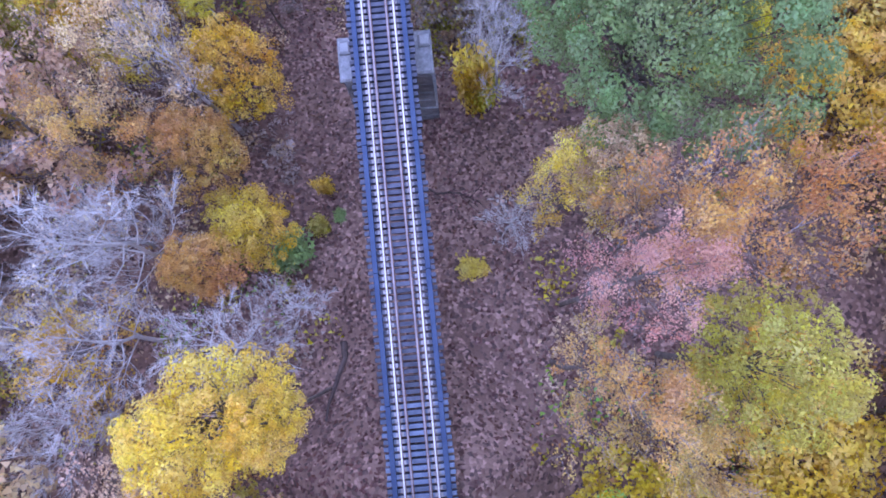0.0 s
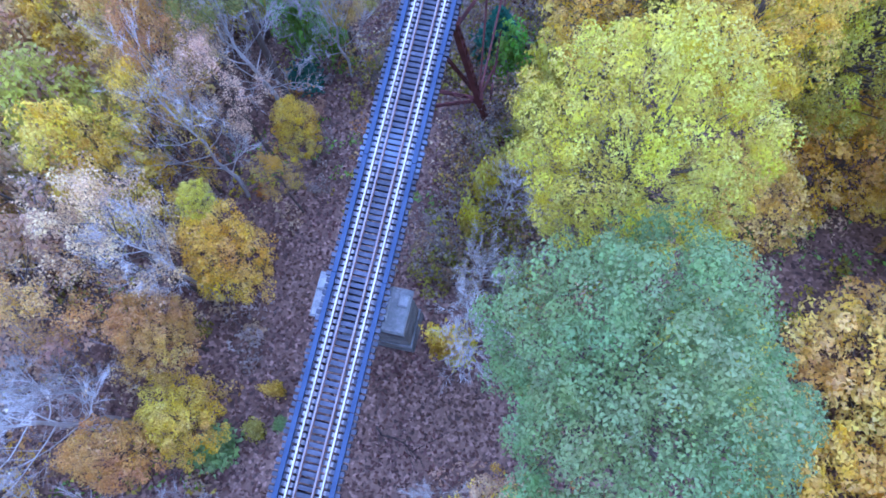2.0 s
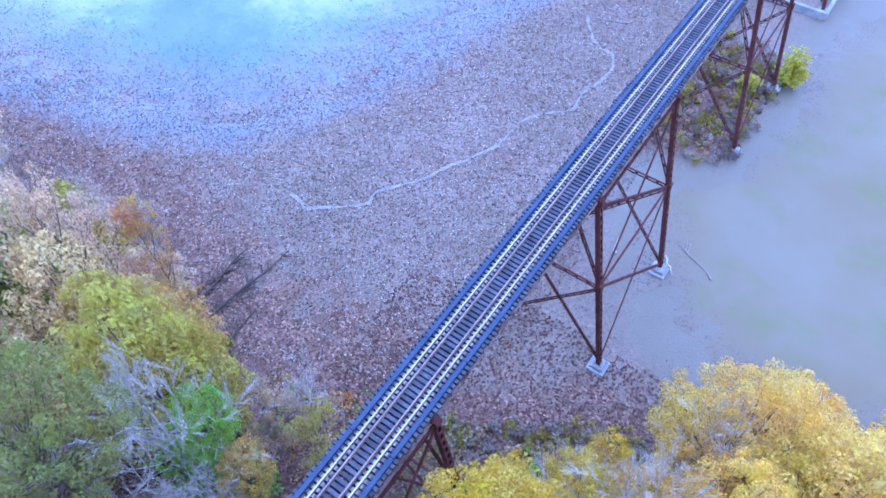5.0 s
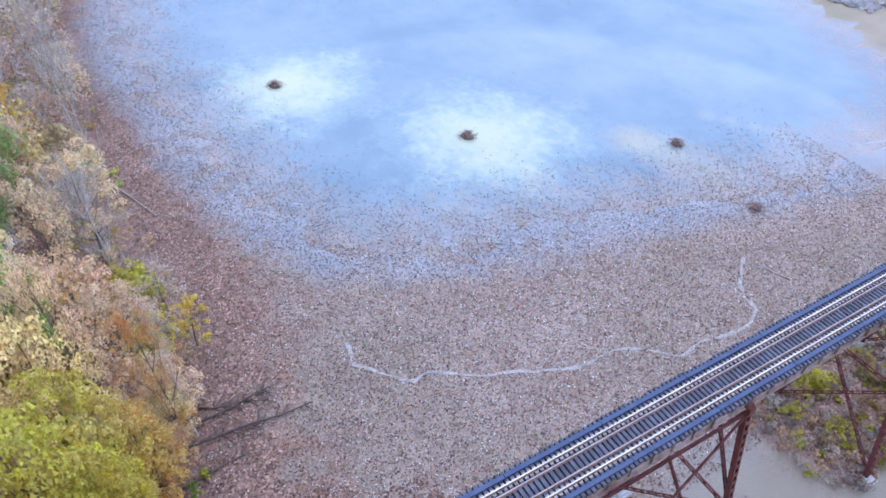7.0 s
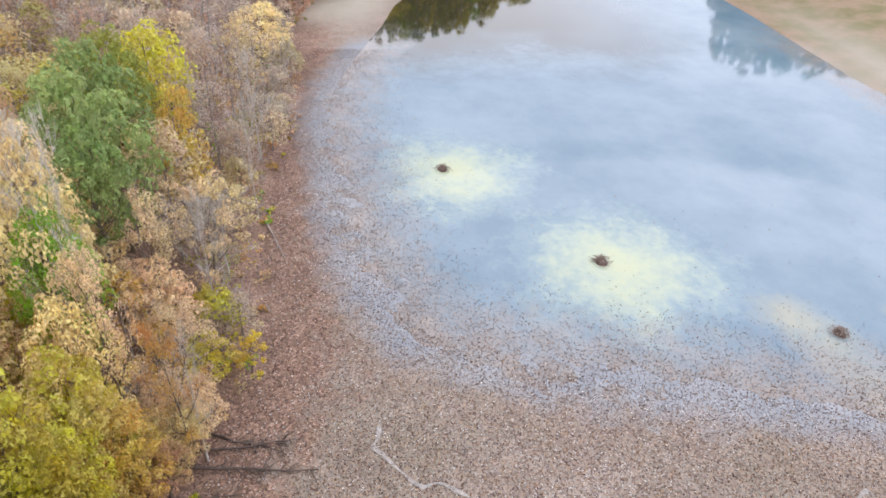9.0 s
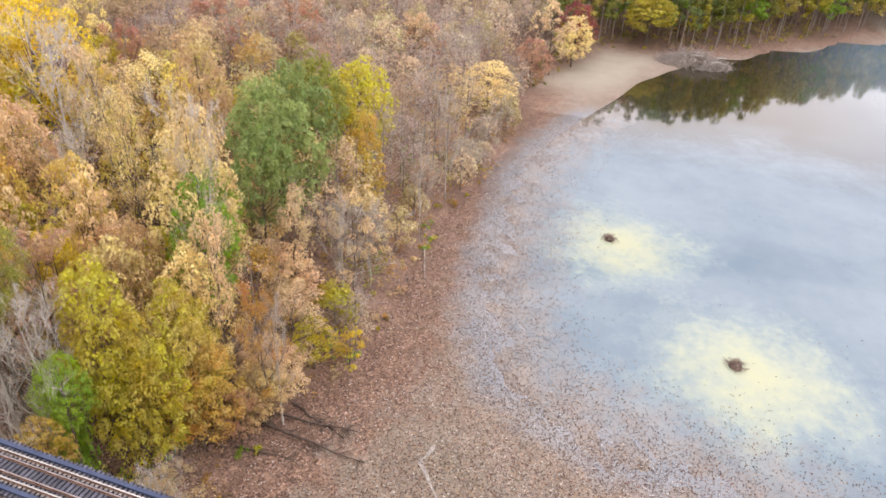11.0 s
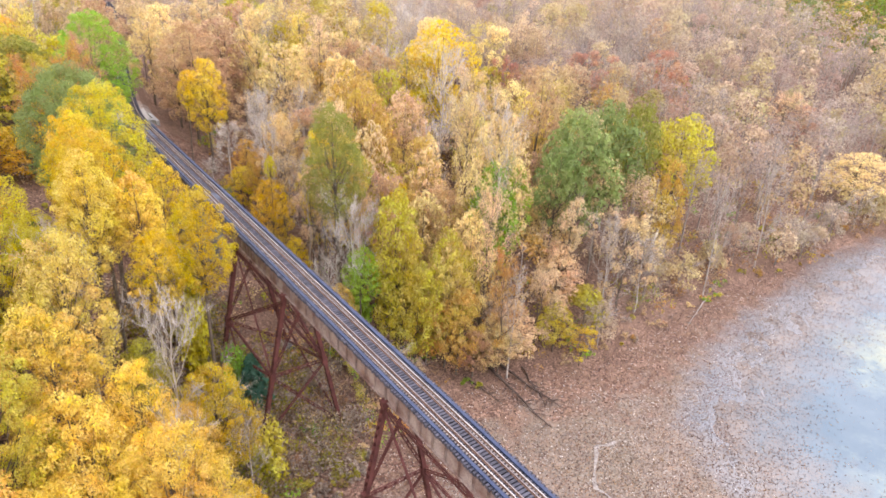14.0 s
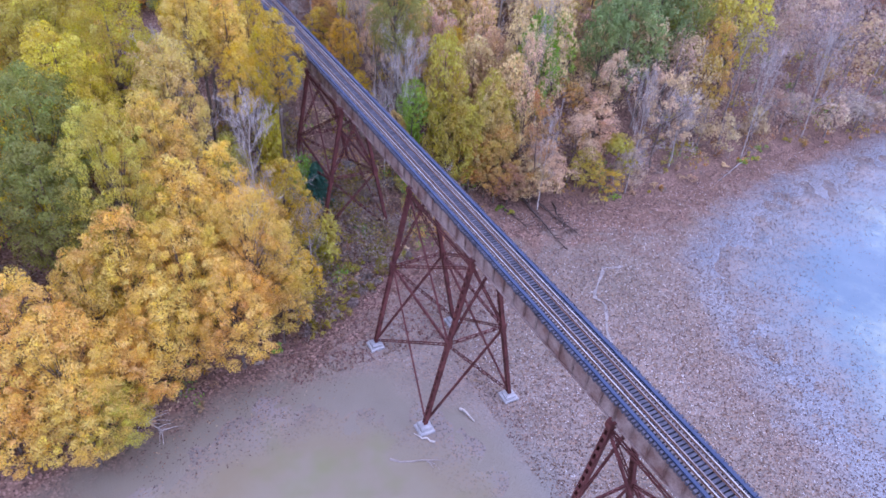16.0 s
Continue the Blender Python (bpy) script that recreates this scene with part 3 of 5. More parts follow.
def brace_bar(p, q, w=0.20):
    """A bracing strut of two angles with batten plates."""
    p, q = Vector(p), Vector(q)
    d = (q - p).normalized()
    s = d.cross(Vector((0, 0, 1)))
    s = s.normalized() if s.length > 0.05 else Vector((1, 0, 0))
    u = s.cross(d).normalized()
    g = Geo()
    for k in (-1, 1):
        g.beam(p + u * k * w / 2, q + u * k * w / 2, 0.12, 0.03, u)
        g.beam(p + u * k * w / 2 + s * 0.05, q + u * k * w / 2 + s * 0.05, 0.03, 0.10, u)
    n = max(2, int((q - p).length / 0.9))
    for i in range(n + 1):
        a = p.lerp(q, min(0.98, max(0.02, i / n)))
        g.beam(a - d * 0.12, a + d * 0.12, 0.025, w + 0.02, u)
    return g


BATTEN = Geo().box(0, 0, 0, 0.014, 0.42, 0.34).mesh("batten", RUST)


def tower(y0, y1):
    t = tagged(new("trestle_tower"), "rust-red riveted steel trestle tower on pale concrete pedestals", "trestle tower", "trestle towers")
    feet = {}
    for y in (y0, y1):
        for s in (-1, 1):
            z = 0.9
            for _ in range(8):
                z = max(0.75, ground_at(s * leg_x(z), y) + 0.55)
            feet[y, s] = z
            sides, plates = lattice((s * leg_x(z), y, z), (s * leg_x(LEG_TOP), y, LEG_TOP), 0.42)
            leg = part("leg", sides[0].mesh("leg", RUST), t, "laced rust-red steel leg")
            part("channel", sides[1].mesh("channel", RUST), leg)
            for at in plates:
                part("batten", BATTEN, leg, at=at)
            gz = ground_at(s * leg_x(z), y)
            ped = Geo()
            ped.box(s * leg_x(z), y, (z + gz - 1.2) / 2, 1.1, 1.1, z - gz + 1.2, 0.12)
            ped.box(s * leg_x(z), y, gz + 0.0, 1.55, 1.55, 0.5, 0.08)
            ped.box(s * leg_x(z), y, z + 0.03, 0.7, 0.7, 0.06)
            part("pedestal", ped.mesh("pedestal", STONE if y0 < 40 else CONCRETE), t, "weathered concrete pedestal")
        cap = Geo()
        cap.box(0, y, LEG_TOP - 0.05, 2.9, 0.5, 0.5)
        for s in (-1, 1):
            cap.box(s * 1.0, y, LEG_TOP + 0.2, 0.45, 0.6, 0.1)
        part("cap_beam", cap.mesh("cap_beam", RUST), t)
        x = leg_x(MID)
        part("strut", brace_bar((-x, y, MID), (x, y, MID), 0.3).mesh("strut", RUST), t)
        for s in (-1, 1):
            part("brace", brace_bar((-s * x, y, MID + 0.2), (s * leg_x(LEG_TOP - 0.4), y, LEG_TOP - 0.4)).mesh("brace", RUST), t)
            zb = feet[y, s] + 0.3
            if MID - zb > 4.5:
                part("brace", brace_bar((s * leg_x(zb), y, zb), (-s * x, y, MID - 0.2)).mesh("brace", RUST), t)
            gus = Geo()
            gus.box(s * x, y, MID, 0.55, 0.46, 0.8)
            part("gusset", gus.mesh("gusset", RUST), t)
    for s in (-1, 1):
        x = leg_x(MID)
        part("strut", brace_bar((s * x, y0, MID), (s * x, y1, MID), 0.3).mesh("strut", RUST), t)
        part("strut", brace_bar((s * 1.15, y0, LEG_TOP - 0.5), (s * 1.15, y1, LEG_TOP - 0.5), 0.3).mesh("strut", RUST), t)
        xt = leg_x(LEG_TOP - 0.6)
        part("brace", brace_bar((s * x, y0, MID), (s * xt, y1, LEG_TOP - 0.6)).mesh("brace", RUST), t)
        part("brace", brace_bar((s * x, y1, MID), (s * xt, y0, LEG_TOP - 0.6)).mesh("brace", RUST), t)
        za, zb = feet[y0, s] + 0.3, feet[y1, s] + 0.3
        if MID - max(za, zb) > 2.5:
            part("brace", brace_bar((s * leg_x(za), y0, za), (s * x, y1, MID)).mesh("brace", RUST), t)
            part("brace", brace_bar((s * leg_x(zb), y1, zb), (s * x, y0, MID)).mesh("brace", RUST), t)
    return t


for y0, y1 in ((30.0, 42.0), (60.0, 72.0), (90.0, 102.0), (120.0, 132.0)):
    tower(y0, y1)

wall = tagged(new("footing_wall"), "low pale concrete footing wall round a trestle tower", "footing wall")
for a, c, sx, sy in ((0, 119.0, 11.0, 0.5), (5.25, 126.75, 0.5, 15.0), (-5.25, 126.75, 0.5, 15.0), (0, 134.5, 11.0, 0.5)):
    part("kerb", Geo().box(a, c, 0.35, sx, sy, 1.5, 0.06).mesh("kerb", CONCRETE), wall)


def masonry_pier(y, top, wide, thick):
    """A stepped pier: courses that widen downwards, a cap and two bearing blocks."""
    p = tagged(new("bridge_pier"), "weathered grey stone pier under the bridge girders", "bridge pier")
    gz = min(ground_at(-2.2, y), ground_at(2.2, y)) - 1.0
    z, i = top, 0
    while z > gz:
        h = 0.62
        grow = (top - z) * 0.018 + (0.1 if z < gz + 4.2 else 0) + (0.12 if i % 2 else 0.1)
        g = Geo()
        g.box(0, 0, -h / 2, wide + grow * 2, thick + grow * 2, h - 0.03, 0.035)
        part("course", g.mesh("course", STONE), p, at=(0, y, z))
        z -= h
        i += 1
    core = Geo()
    core.box(0, y, (top + gz) / 2, wide - 0.1, thick - 0.1, top - gz - 0.05)
    part("core", core.mesh("core", STONE), p)
    for s in (-1, 1):
        g = Geo()
        g.box(s * 1.0, y, (top + GIRDER_TOP - GIRDER_DEEP) / 2, 0.8, 1.2, GIRDER_TOP - GIRDER_DEEP - top, 0.03)
        part("bearing_block", g.mesh("bearing_block", CONCRETE), p)
        w = Geo()
        w.box(s * (wide / 2 - 0.12), y + 0.5, top + 0.42, 0.55, 0.6, 0.3, 0.08)
        part("cap_stone", w.mesh("cap_stone", CONCRETE), p)
    part("coping", Geo().box(0, y, top + 0.13, wide + 0.5, thick + 0.6, 0.28, 0.1).mesh("coping", PIER_CAP), p)
    return p


masonry_pier(13.8, GIRDER_TOP - GIRDER_DEEP - 0.35, 4.3, 1.7)
masonry_pier(150.0, GIRDER_TOP - GIRDER_DEEP - 0.35, 4.3, 1.7)
ab = tagged(new("abutment"), "grey concrete abutment carrying the bridge end", "abutment")
g = Geo()
g.box(0, -12.2, GIRDER_TOP - GIRDER_DEEP - 2.6, 5.2, 3.2, 4.8, 0.08)
part("seat", g.mesh("seat", CONCRETE), ab)
g = Geo()
g.box(0, -13.2, GIRDER_TOP - 0.9, 5.2, 0.9, 1.7, 0.06)
part("backwall", g.mesh("backwall", CONCRETE), ab)
for s in (-1, 1):
    g = Geo()
    g.box(s * 2.75, -14.2, GIRDER_TOP - 1.5, 0.5, 4.5, 3.0, 0.06)
    part("wing_wall", g.mesh("wing_wall", CONCRETE), ab)

# ---- trees ----
TONES = {"gold": (0.72, 0.515, 0.05), "amber": (0.64, 0.43, 0.11), "yellow": (0.66, 0.52, 0.03), "honey": (0.77, 0.57, 0.11), "orange": (0.64, 0.36, 0.10), "peach": (0.76, 0.58, 0.35),
         "pink": (0.52, 0.29, 0.20), "red": (0.36, 0.12, 0.11), "rust": (0.55, 0.37, 0.22), "lime": (0.62, 0.55, 0.045), "olive": (0.54, 0.48, 0.07),
         "green": (0.275, 0.37, 0.125), "moss": (0.29, 0.31, 0.07), "cream": (0.79, 0.64, 0.31), "ochre": (0.72, 0.59, 0.17), "green2": (0.30, 0.50, 0.06), "teal": (0.08, 0.20, 0.13), "white": (0.62, 0.52, 0.38), "grey": (0.54, 0.45, 0.38)}
WORDS = {"gold": "golden-yellow", "amber": "amber-orange", "honey": "pale honey-gold", "yellow": "bright yellow", "orange": "rusty orange", "peach": "pale peach-tan", "pink": "pinkish red",
         "red": "dark red", "rust": "rust-brown", "lime": "yellow-green", "olive": "olive-green", "green": "deep green", "moss": "mossy green", "cream": "pale cream-gold", "ochre": "dull ochre", "green2": "fresh green",
         "teal": "dark blue-green", "white": "bare pale", "grey": "bare grey"}


def grow(rng, height, radius, base, bushy, levels):
    """Limbs of a broadleaved tree as lists of (points, radii, level), and the tips that carry twigs and leaves."""
    limbs, tips = [], []
    lean = rng.normal(size=2) * 0.03 * height
    trunk = [np.array([lean[0] * k * k, lean[1] * k * k, height * 0.9 * k]) + np.r_[rng.normal(size=2) * 0.01 * height * (0 < k < 1), 0] for k in np.linspace(0, 1, 6)]
    r0 = 0.016 * height
    limbs.append((trunk, list(np.linspace(r0, r0 * 0.15, 6)), 0))
    turn = rng.uniform(0, 6.28)

    def branch(p, direction, length, r, level):
        pts, d = [p], direction / np.linalg.norm(direction)
        n = 4 if level == 1 else 3
        for i in range(n):
            d = d + rng.normal(size=3) * 0.10 + np.array([0, 0, 0.13])
            d /= np.linalg.norm(d)
            pts.append(pts[-1] + d * length / n)
        limbs.append((pts, list(np.linspace(r, r * 0.3, n + 1)), level))
        if level == levels:
            tips.append((pts[-1], d, length))
            tips.append(((pts[-1] + pts[-2]) / 2, d, length))
            return
        kids = {1: 6, 2: 4, 3: 4}[level]
        for k in range(kids):
            s = 0.3 + 0.7 * (k + 0.6) / kids
            j = min(n - 1, int(s * n))
            q = pts[j] + (pts[j + 1] - pts[j]) * (s * n - j)
            side = np.cross(d, rng.normal(size=3))
            side /= np.linalg.norm(side) + 1e-9
            branch(q, d * 0.75 + side * rng.uniform(0.5, 1.0) + np.array([0, 0, 0.12]), length * rng.uniform(0.34, 0.55), r * 0.45, level + 1)

    count = bushy
    for k in range(count):
        s = base + (1 - base) * ((k + rng.uniform(0, 0.7)) / count)
        j = min(4, int(s * 5))
        p = trunk[j] + (trunk[j + 1] - trunk[j]) * (s * 5 - j)
        turn += 2.4 + rng.normal() * 0.35
        u = (s - base) / (1 - base)
        reach = radius * (0.62 + 0.5 * math.sin(math.pi * min(1, 0.22 + 0.72 * u))) * rng.uniform(0.75, 1.1) * (0.72 if u > 0.85 else 1)
        rise = 0.25 + 1.1 * u
        branch(p, np.array([math.cos(turn), math.sin(turn), rise]), reach, r0 * 0.42 * (1.1 - 0.6 * s), 1)
    return limbs, tips


def ribbon(g, p, q, w):
    """A thin flat twig."""
    d = (q - p) / (np.linalg.norm(q - p) + 1e-9)
    s = np.cross(d, (0.2, 0.3, 1.0)) * w
    n = len(g.v)
    g.v += [tuple(p - s), tuple(p + s), tuple(q + s * 0.4), tuple(q - s * 0.4)]
    g.f.append((n, n + 1, n + 2, n + 3))


def lobed_crown(rng, height, radius, base, lobes, flat):
    """Middles of the leafy lobes that make up a crown, spread over its uneven dome."""
    turn = rng.uniform(0, 6.28, 4)
    mid = height * (base + (0.42 if flat else 0.34) * (1 - base))
    out = []

    def candidate():
        d = rng.normal(size=3)
        d[2] += 0.55 if len(out) > lobes // 9 else 2.2
        d /= np.linalg.norm(d)
        a = math.atan2(d[1], d[0])
        wide = radius * (1 + 0.15 * math.sin(2 * a + turn[0]) + 0.10 * math.sin(5 * a + turn[1] + 2 * d[2])) * rng.uniform(0.80, 1.04)
        up = (height * 0.95 - mid) * rng.uniform(0.86, 1.03) if d[2] > 0 else (mid - height * base)
        k = 1.0 if rng.random() < 0.84 else rng.uniform(0.4, 0.8)
        rim = (1 - max(0, d[2]) ** 3 * 0.12) if flat else 1 - 0.12 * max(0, d[2])
        return np.array([d[0] * wide * k * rim, d[1] * wide * k * rim, mid + d[2] * up * k])

    for _ in range(lobes):
        tries = [candidate() for _ in range(4)]
        out.append(max(tries, key=lambda p: min((np.sum((p - q) ** 2) for q in out), default=0)))
    return np.array(out)


def tree_template(kind, seed, leaves, size, lush=True, height=18.0, radius=5.0, lobes=100):
    """Meshes of one tree: wood, fine twigs and leaves."""
    rng = np.random.default_rng(seed)
    bare, thin = kind == "bare", kind in ("bare", "sparse")
    wood, twigs = Geo(), Geo()
    if thin:
        limbs, tips = grow(rng, height, radius, {"sparse": 0.18, "bare": 0.24}[kind], {"sparse": 13, "bare": 14}[kind], 3 if lush else 2)
        for pts, radii, level in limbs:
            if level >= 3:
                for i, (p, q) in enumerate(zip(pts, pts[1:])):
                    ribbon(twigs, p, q, radii[i])
            elif lush or level < 2:
                wood.tube(pts, [r * (0.62 if bare and level else 0.85) for r in radii], (7, 4, 3)[level] if lush else (4, 3, 3)[level])
        for p, d, ln in tips:
            for _ in range((6 if bare else 2) + (0 if lush else 5)):
                e = d + rng.normal(size=3) * 0.32 + np.array([0, 0, 0.22])
                o = p - d * ln * rng.uniform(0, 0.75)
                ribbon(twigs, o, o + e / np.linalg.norm(e) * ln * rng.uniform(0.6, 1.5), rng.uniform(0.008, 0.016) if lush else 0.018)
        tip = np.array([t[0] for t in tips])
        heads, rad = tip[rng.random(len(tip)) < {"sparse": 0.6, "bare": 0.25}[kind]], {"sparse": 0.62, "bare": 0.4}[kind] * (1 if lush else 1.2)
    else:
        flat = kind == "oak"
        heads = lobed_crown(rng, height, radius, 0.30 if flat else 0.2, lobes, flat)
        rad = radius * (0.20 if flat else 0.19) * (100 / lobes) ** 0.4
        r0 = 0.016 * height
        wood.tube([(0, 0, 0), (0.1, -0.1, height * 0.3), (-0.15, 0.1, height * 0.6), (0.05, 0, height * 0.86)], [r0, r0 * 0.75, r0 * 0.45, r0 * 0.12], 7 if lush else 4)
        for i, h in enumerate(heads):
            if i % 3 == 0:
                foot = np.array([0, 0, max(height * 0.2, h[2] * 0.55)])
                bend = foot * 0.45 + h * 0.5 + np.array([0, 0, -0.08 * np.linalg.norm(h - foot)]) + rng.normal(size=3) * 0.15
                wood.tube([tuple(foot), tuple(bend), tuple(h * 0.9)], [0.075, 0.045, 0.012], 4 if lush else 3)
    wood_mesh = wood.mesh("trunk", PALE_BARK if bare else BARK, smooth=True)
    twig_mesh = twigs.mesh("twig_spray", PALE_BARK if bare else GREY_BARK) if twigs.v else None
    leaf_mesh = leaves_mesh("crown", puffs(heads, max(1, leaves // len(heads)), rad, size, rng), FOLIAGE)
    return wood_mesh, twig_mesh, leaf_mesh


def shrub_template(seed, leaves=1300):
    rng = np.random.default_rng(seed)
    wood = Geo()
    tips = []
    for k in range(16):
        a, out = rng.uniform(0, 6.28), rng.uniform(0.2, 1.0)
        e = np.array([math.cos(a) * out, math.sin(a) * out, rng.uniform(0.8, 2.0)])
        wood.tube([(0, 0, -0.1), tuple(e * 0.5 + rng.normal(size=3) * 0.08), tuple(e)], [0.03, 0.02, 0.008], 3)
        tips += [e, e * 0.75, e * 0.5 + rng.normal(size=3) * 0.15]
    c = np.repeat(np.array(tips), leaves // len(tips), 0)
    c = c + rng.normal(size=c.shape) * 0.22
    c[:, 2] = np.abs(c[:, 2])
    return wood.mesh("stems", BARK), None, leaves_mesh("crown", flat_leaves(c, 0.17, rng, 0.7), FOLIAGE)


def fir_template(seed):
    rng = np.random.default_rng(seed)
    wood, c = Geo(), []
    wood.tube([(0, 0, -0.2), (0, 0, 5.8)], [0.12, 0.02], 6)
    for k in range(22):
        z = 0.5 + 5.2 * k / 22
        n = 7
        for j in range(n):
            a = 6.28 * j / n + k * 0.8 + rng.normal() * 0.1
            r = (1.75 * (1 - k / 23) + 0.1) * rng.uniform(0.8, 1.1)
            e = np.array([math.cos(a) * r, math.sin(a) * r, z - 0.22 * r])
            wood.tube([(0, 0, z), tuple(e)], [0.03, 0.008], 3)
            for s in np.linspace(0.25, 1, 7):
                c.append(np.array([0, 0, z]) * (1 - s) + e * s)
    c = np.repeat(np.array(c), 3, 0)
    c = c + rng.normal(size=c.shape) * 0.1
    return wood.mesh("trunk", BARK), None, leaves_mesh("crown", flat_leaves(c, 0.28, rng, 0.4), FOLIAGE)


SMALL = {"shrub": [shrub_template(s) for s in (41, 42)], "fir": [fir_template(51)]}
NEAR = dict(SMALL, oak=[tree_template("oak", s, 7600, 0.275) for s in (1, 2)], maple=[tree_template("maple", s, 7000, 0.265) for s in (11, 12, 13, 14)],
            sparse=[tree_template("sparse", s, 6000, 0.16) for s in (21, 22, 23)], bare=[tree_template("bare", s, 300, 0.16) for s in (31, 32, 33)])
CLOSE = dict(NEAR, oak=[tree_template("oak", 1, 14000, 0.205, lobes=150)], maple=[tree_template("maple", s, 12500, 0.20, lobes=140) for s in (15, 16, 17)],
             sparse=[tree_template("sparse", s, 8500, 0.135) for s in (21, 22)])
BIG = dict(CLOSE, oak=[tree_template("oak", s, 26000, 0.155, lobes=190) for s in (3, 4)], maple=[tree_template("maple", s, 24000, 0.15, lobes=180) for s in (18, 19)])
HUGE = dict(BIG, oak=[tree_template("oak", s, 64000, 0.1, lobes=300) for s in (5, 6)], maple=[tree_template("maple", 20, 50000, 0.105, lobes=280)])
MID_LOD = dict(SMALL, oak=[tree_template("oak", s, 4600, 0.35, False, lobes=80) for s in (61, 62)], maple=[tree_template("maple", s, 4300, 0.335, False, lobes=80) for s in (71, 72, 73, 74)],
               sparse=[tree_template("sparse", s, 4000, 0.245, False) for s in (81, 82, 83)], bare=[tree_template("bare", s, 200, 0.22, False) for s in (91, 92)])
LOW_LOD = dict(MID_LOD, maple=[tree_template("maple", s, 2700, 0.42, False, lobes=65) for s in (75, 76, 77)], oak=[tree_template("oak", 63, 2900, 0.44, False, lobes=70)])
BOLE = {m: Geo().tube([(0, 0, 0), (0.06, 0.03, 0.4), (-0.05, 0.04, 0.75), (0, 0, 1.03)], [0.36, 0.32, 0.30, 0.285], 7).mesh("bole", m, smooth=True) for m in (BARK, PALE_BARK)}
SIZE = {"oak": (18.0, 5.6), "maple": (18.0, 5.6), "sparse": (18.0, 5.6), "bare": (18.0, 5.6), "shrub": (2.1, 1.1), "fir": (6.0, 1.8)}
pick = random.Random(5)
placed = []


def tree(kind, tone, x, y, top, radius, lod, full=1.0):
    """One tree or shrub with its foot on the ground and its crown's top at that height."""
    wood, twigs, leaves = pick.choice(lod[kind])
    z = ground_at(x, y)
    h0, r0 = SIZE[kind]
    sr = radius / r0
    sz = max(0.25, (top - z) / h0)
    if kind not in ("shrub", "fir"):
        sz = min(max(sz, 0.3), sr * full * {"oak": 1.15, "maple": 1.3, "sparse": 1.55, "bare": 1.5}[kind])
    lift = max(0.0, top - z - sz * h0)
    name = {"shrub": "shrub", "fir": "young_conifer"}.get(kind, "tree")
    words = {"oak": "broad tree with dense %s leaves", "maple": "autumn tree with %s leaves", "sparse": "thinning autumn tree with %s leaves", "bare": "%s leafless tree with fine branches",
             "shrub": "low shrub with %s leaves", "fir": "small %s conifer"}[kind] % WORDS[tone]
    t = tagged(new(name), words + " on the wooded bank", "shrub" if kind == "shrub" else "tree", "trees of the woods")
    t.matrix_basis = pose(x, y, z - 0.15, pick.uniform(-1.5, 1.5), pick.uniform(-1.5, 1.5), pick.uniform(0, 360))
    up = Matrix.Translation((0, 0, lift)) @ Matrix.Diagonal((sr, sr, sz, 1))
    if lift > 0.05:
        part("bole", BOLE[wood.materials[0]], t, at=Matrix.Diagonal((sr, sr, lift, 1)))
    part(wood.name.split(".")[0], wood, t, at=up)
    if twigs:
        part("twig_spray", twigs, t, at=up)
    if leaves:
        c = part("crown", leaves, t, at=up)
        k = pick.uniform(0.88, 1.1)
        j = [k * pick.uniform(0.96, 1.04) for _ in range(3)]
        c.color = (*[min(0.9, a * b) for a, b in zip(TONES[tone], j)], 1)
    placed.append((x, y, radius))
    return t


def walk_gap(x, y):
    """How far a place is from the stretch of sky over which the camera flies."""
    s = min(1, max(0, ((x - 2) * 23 + y * 109) / (23 * 23 + 109 * 109)))
    return math.hypot(x - 2 - 23 * s, y - 109 * s)


STANDS = []
STANDS.append(("maple", "gold", [(-8.9, 15.4, 20.6, 2.8), (-8.5, 6.3, 19, 2.5), (-7.6, -2.8, 32.4, 3.2), (-4.7, -2.8, 30.8, 1.6), (-14.3, 17.7, 26.8, 2.9), (-20.6, 26, 22.4, 3), (-8, 24.6, 16, 1.8), (8.2, 29.6, 30.3, 2.9), (13.6, 32.2, 34.8, 3.4), (11.2, 38.8, 27.4, 2.4), (9.6, 45, 16.8, 3.6), (-44.6, 2, 37, 6.8)]))
STANDS.append(("maple", "amber", [(-10, 10.1, 22.8, 2.2), (-14.6, 25.4, 28.4, 3), (-8.1, 35.2, 15, 1.9), (24.9, 2.8, 36, 5), (-62, 37, 22.2, 3.4), (-22.4, 13.4, 33.8, 4.8), (-21.2, 40.6, 13.2, 3)]))
STANDS.append(("maple", "orange", [(-10.2, 4.1, 22.4, 2), (28.5, -9, 36, 6.5), (-18.5, 38, 12, 3)]))
STANDS.append(("maple", "pink", [(-150, 42, 13, 5), (-93, 9, 30.5, 5.5)]))
STANDS.append(("maple", "yellow", [(14, 27.2, 35.2, 3.5), (7, 38.4, 30, 3.1)]))
STANDS.append(("maple", "lime", [(11.2, 21.4, 36.2, 4.9), (22.7, 32.9, 33, 5.6), (-8.5, 16.7, 23.6, 0.9), (27.8, 36, 30.8, 5)]))
STANDS.append(("maple", "honey", [(20.3, 51, 22.6, 4.6), (26.8, 54.2, 20, 4.6), (24.6, 59, 15, 4.6), (28.5, 60, 12.5, 4), (29.8, 55, 18, 3.9), (36, 56.5, 18, 5.2), (33, 61.2, 16.8, 4.6), (32.2, 64, 11.5, 3.8), (16, 48.6, 21.8, 3.2), (11.1, 35.2, 31.4, 2.6), (15.6, 35.8, 33.9, 3.3), (15.2, 53.8, 19.8, 5), (18, 57.6, 14.6, 4.5), (21.8, 55, 18.4, 5), (13.4, 55.8, 11.5, 3), (13, 47.6, 16, 3.4), (20.3, 44, 26, 4.6)]))
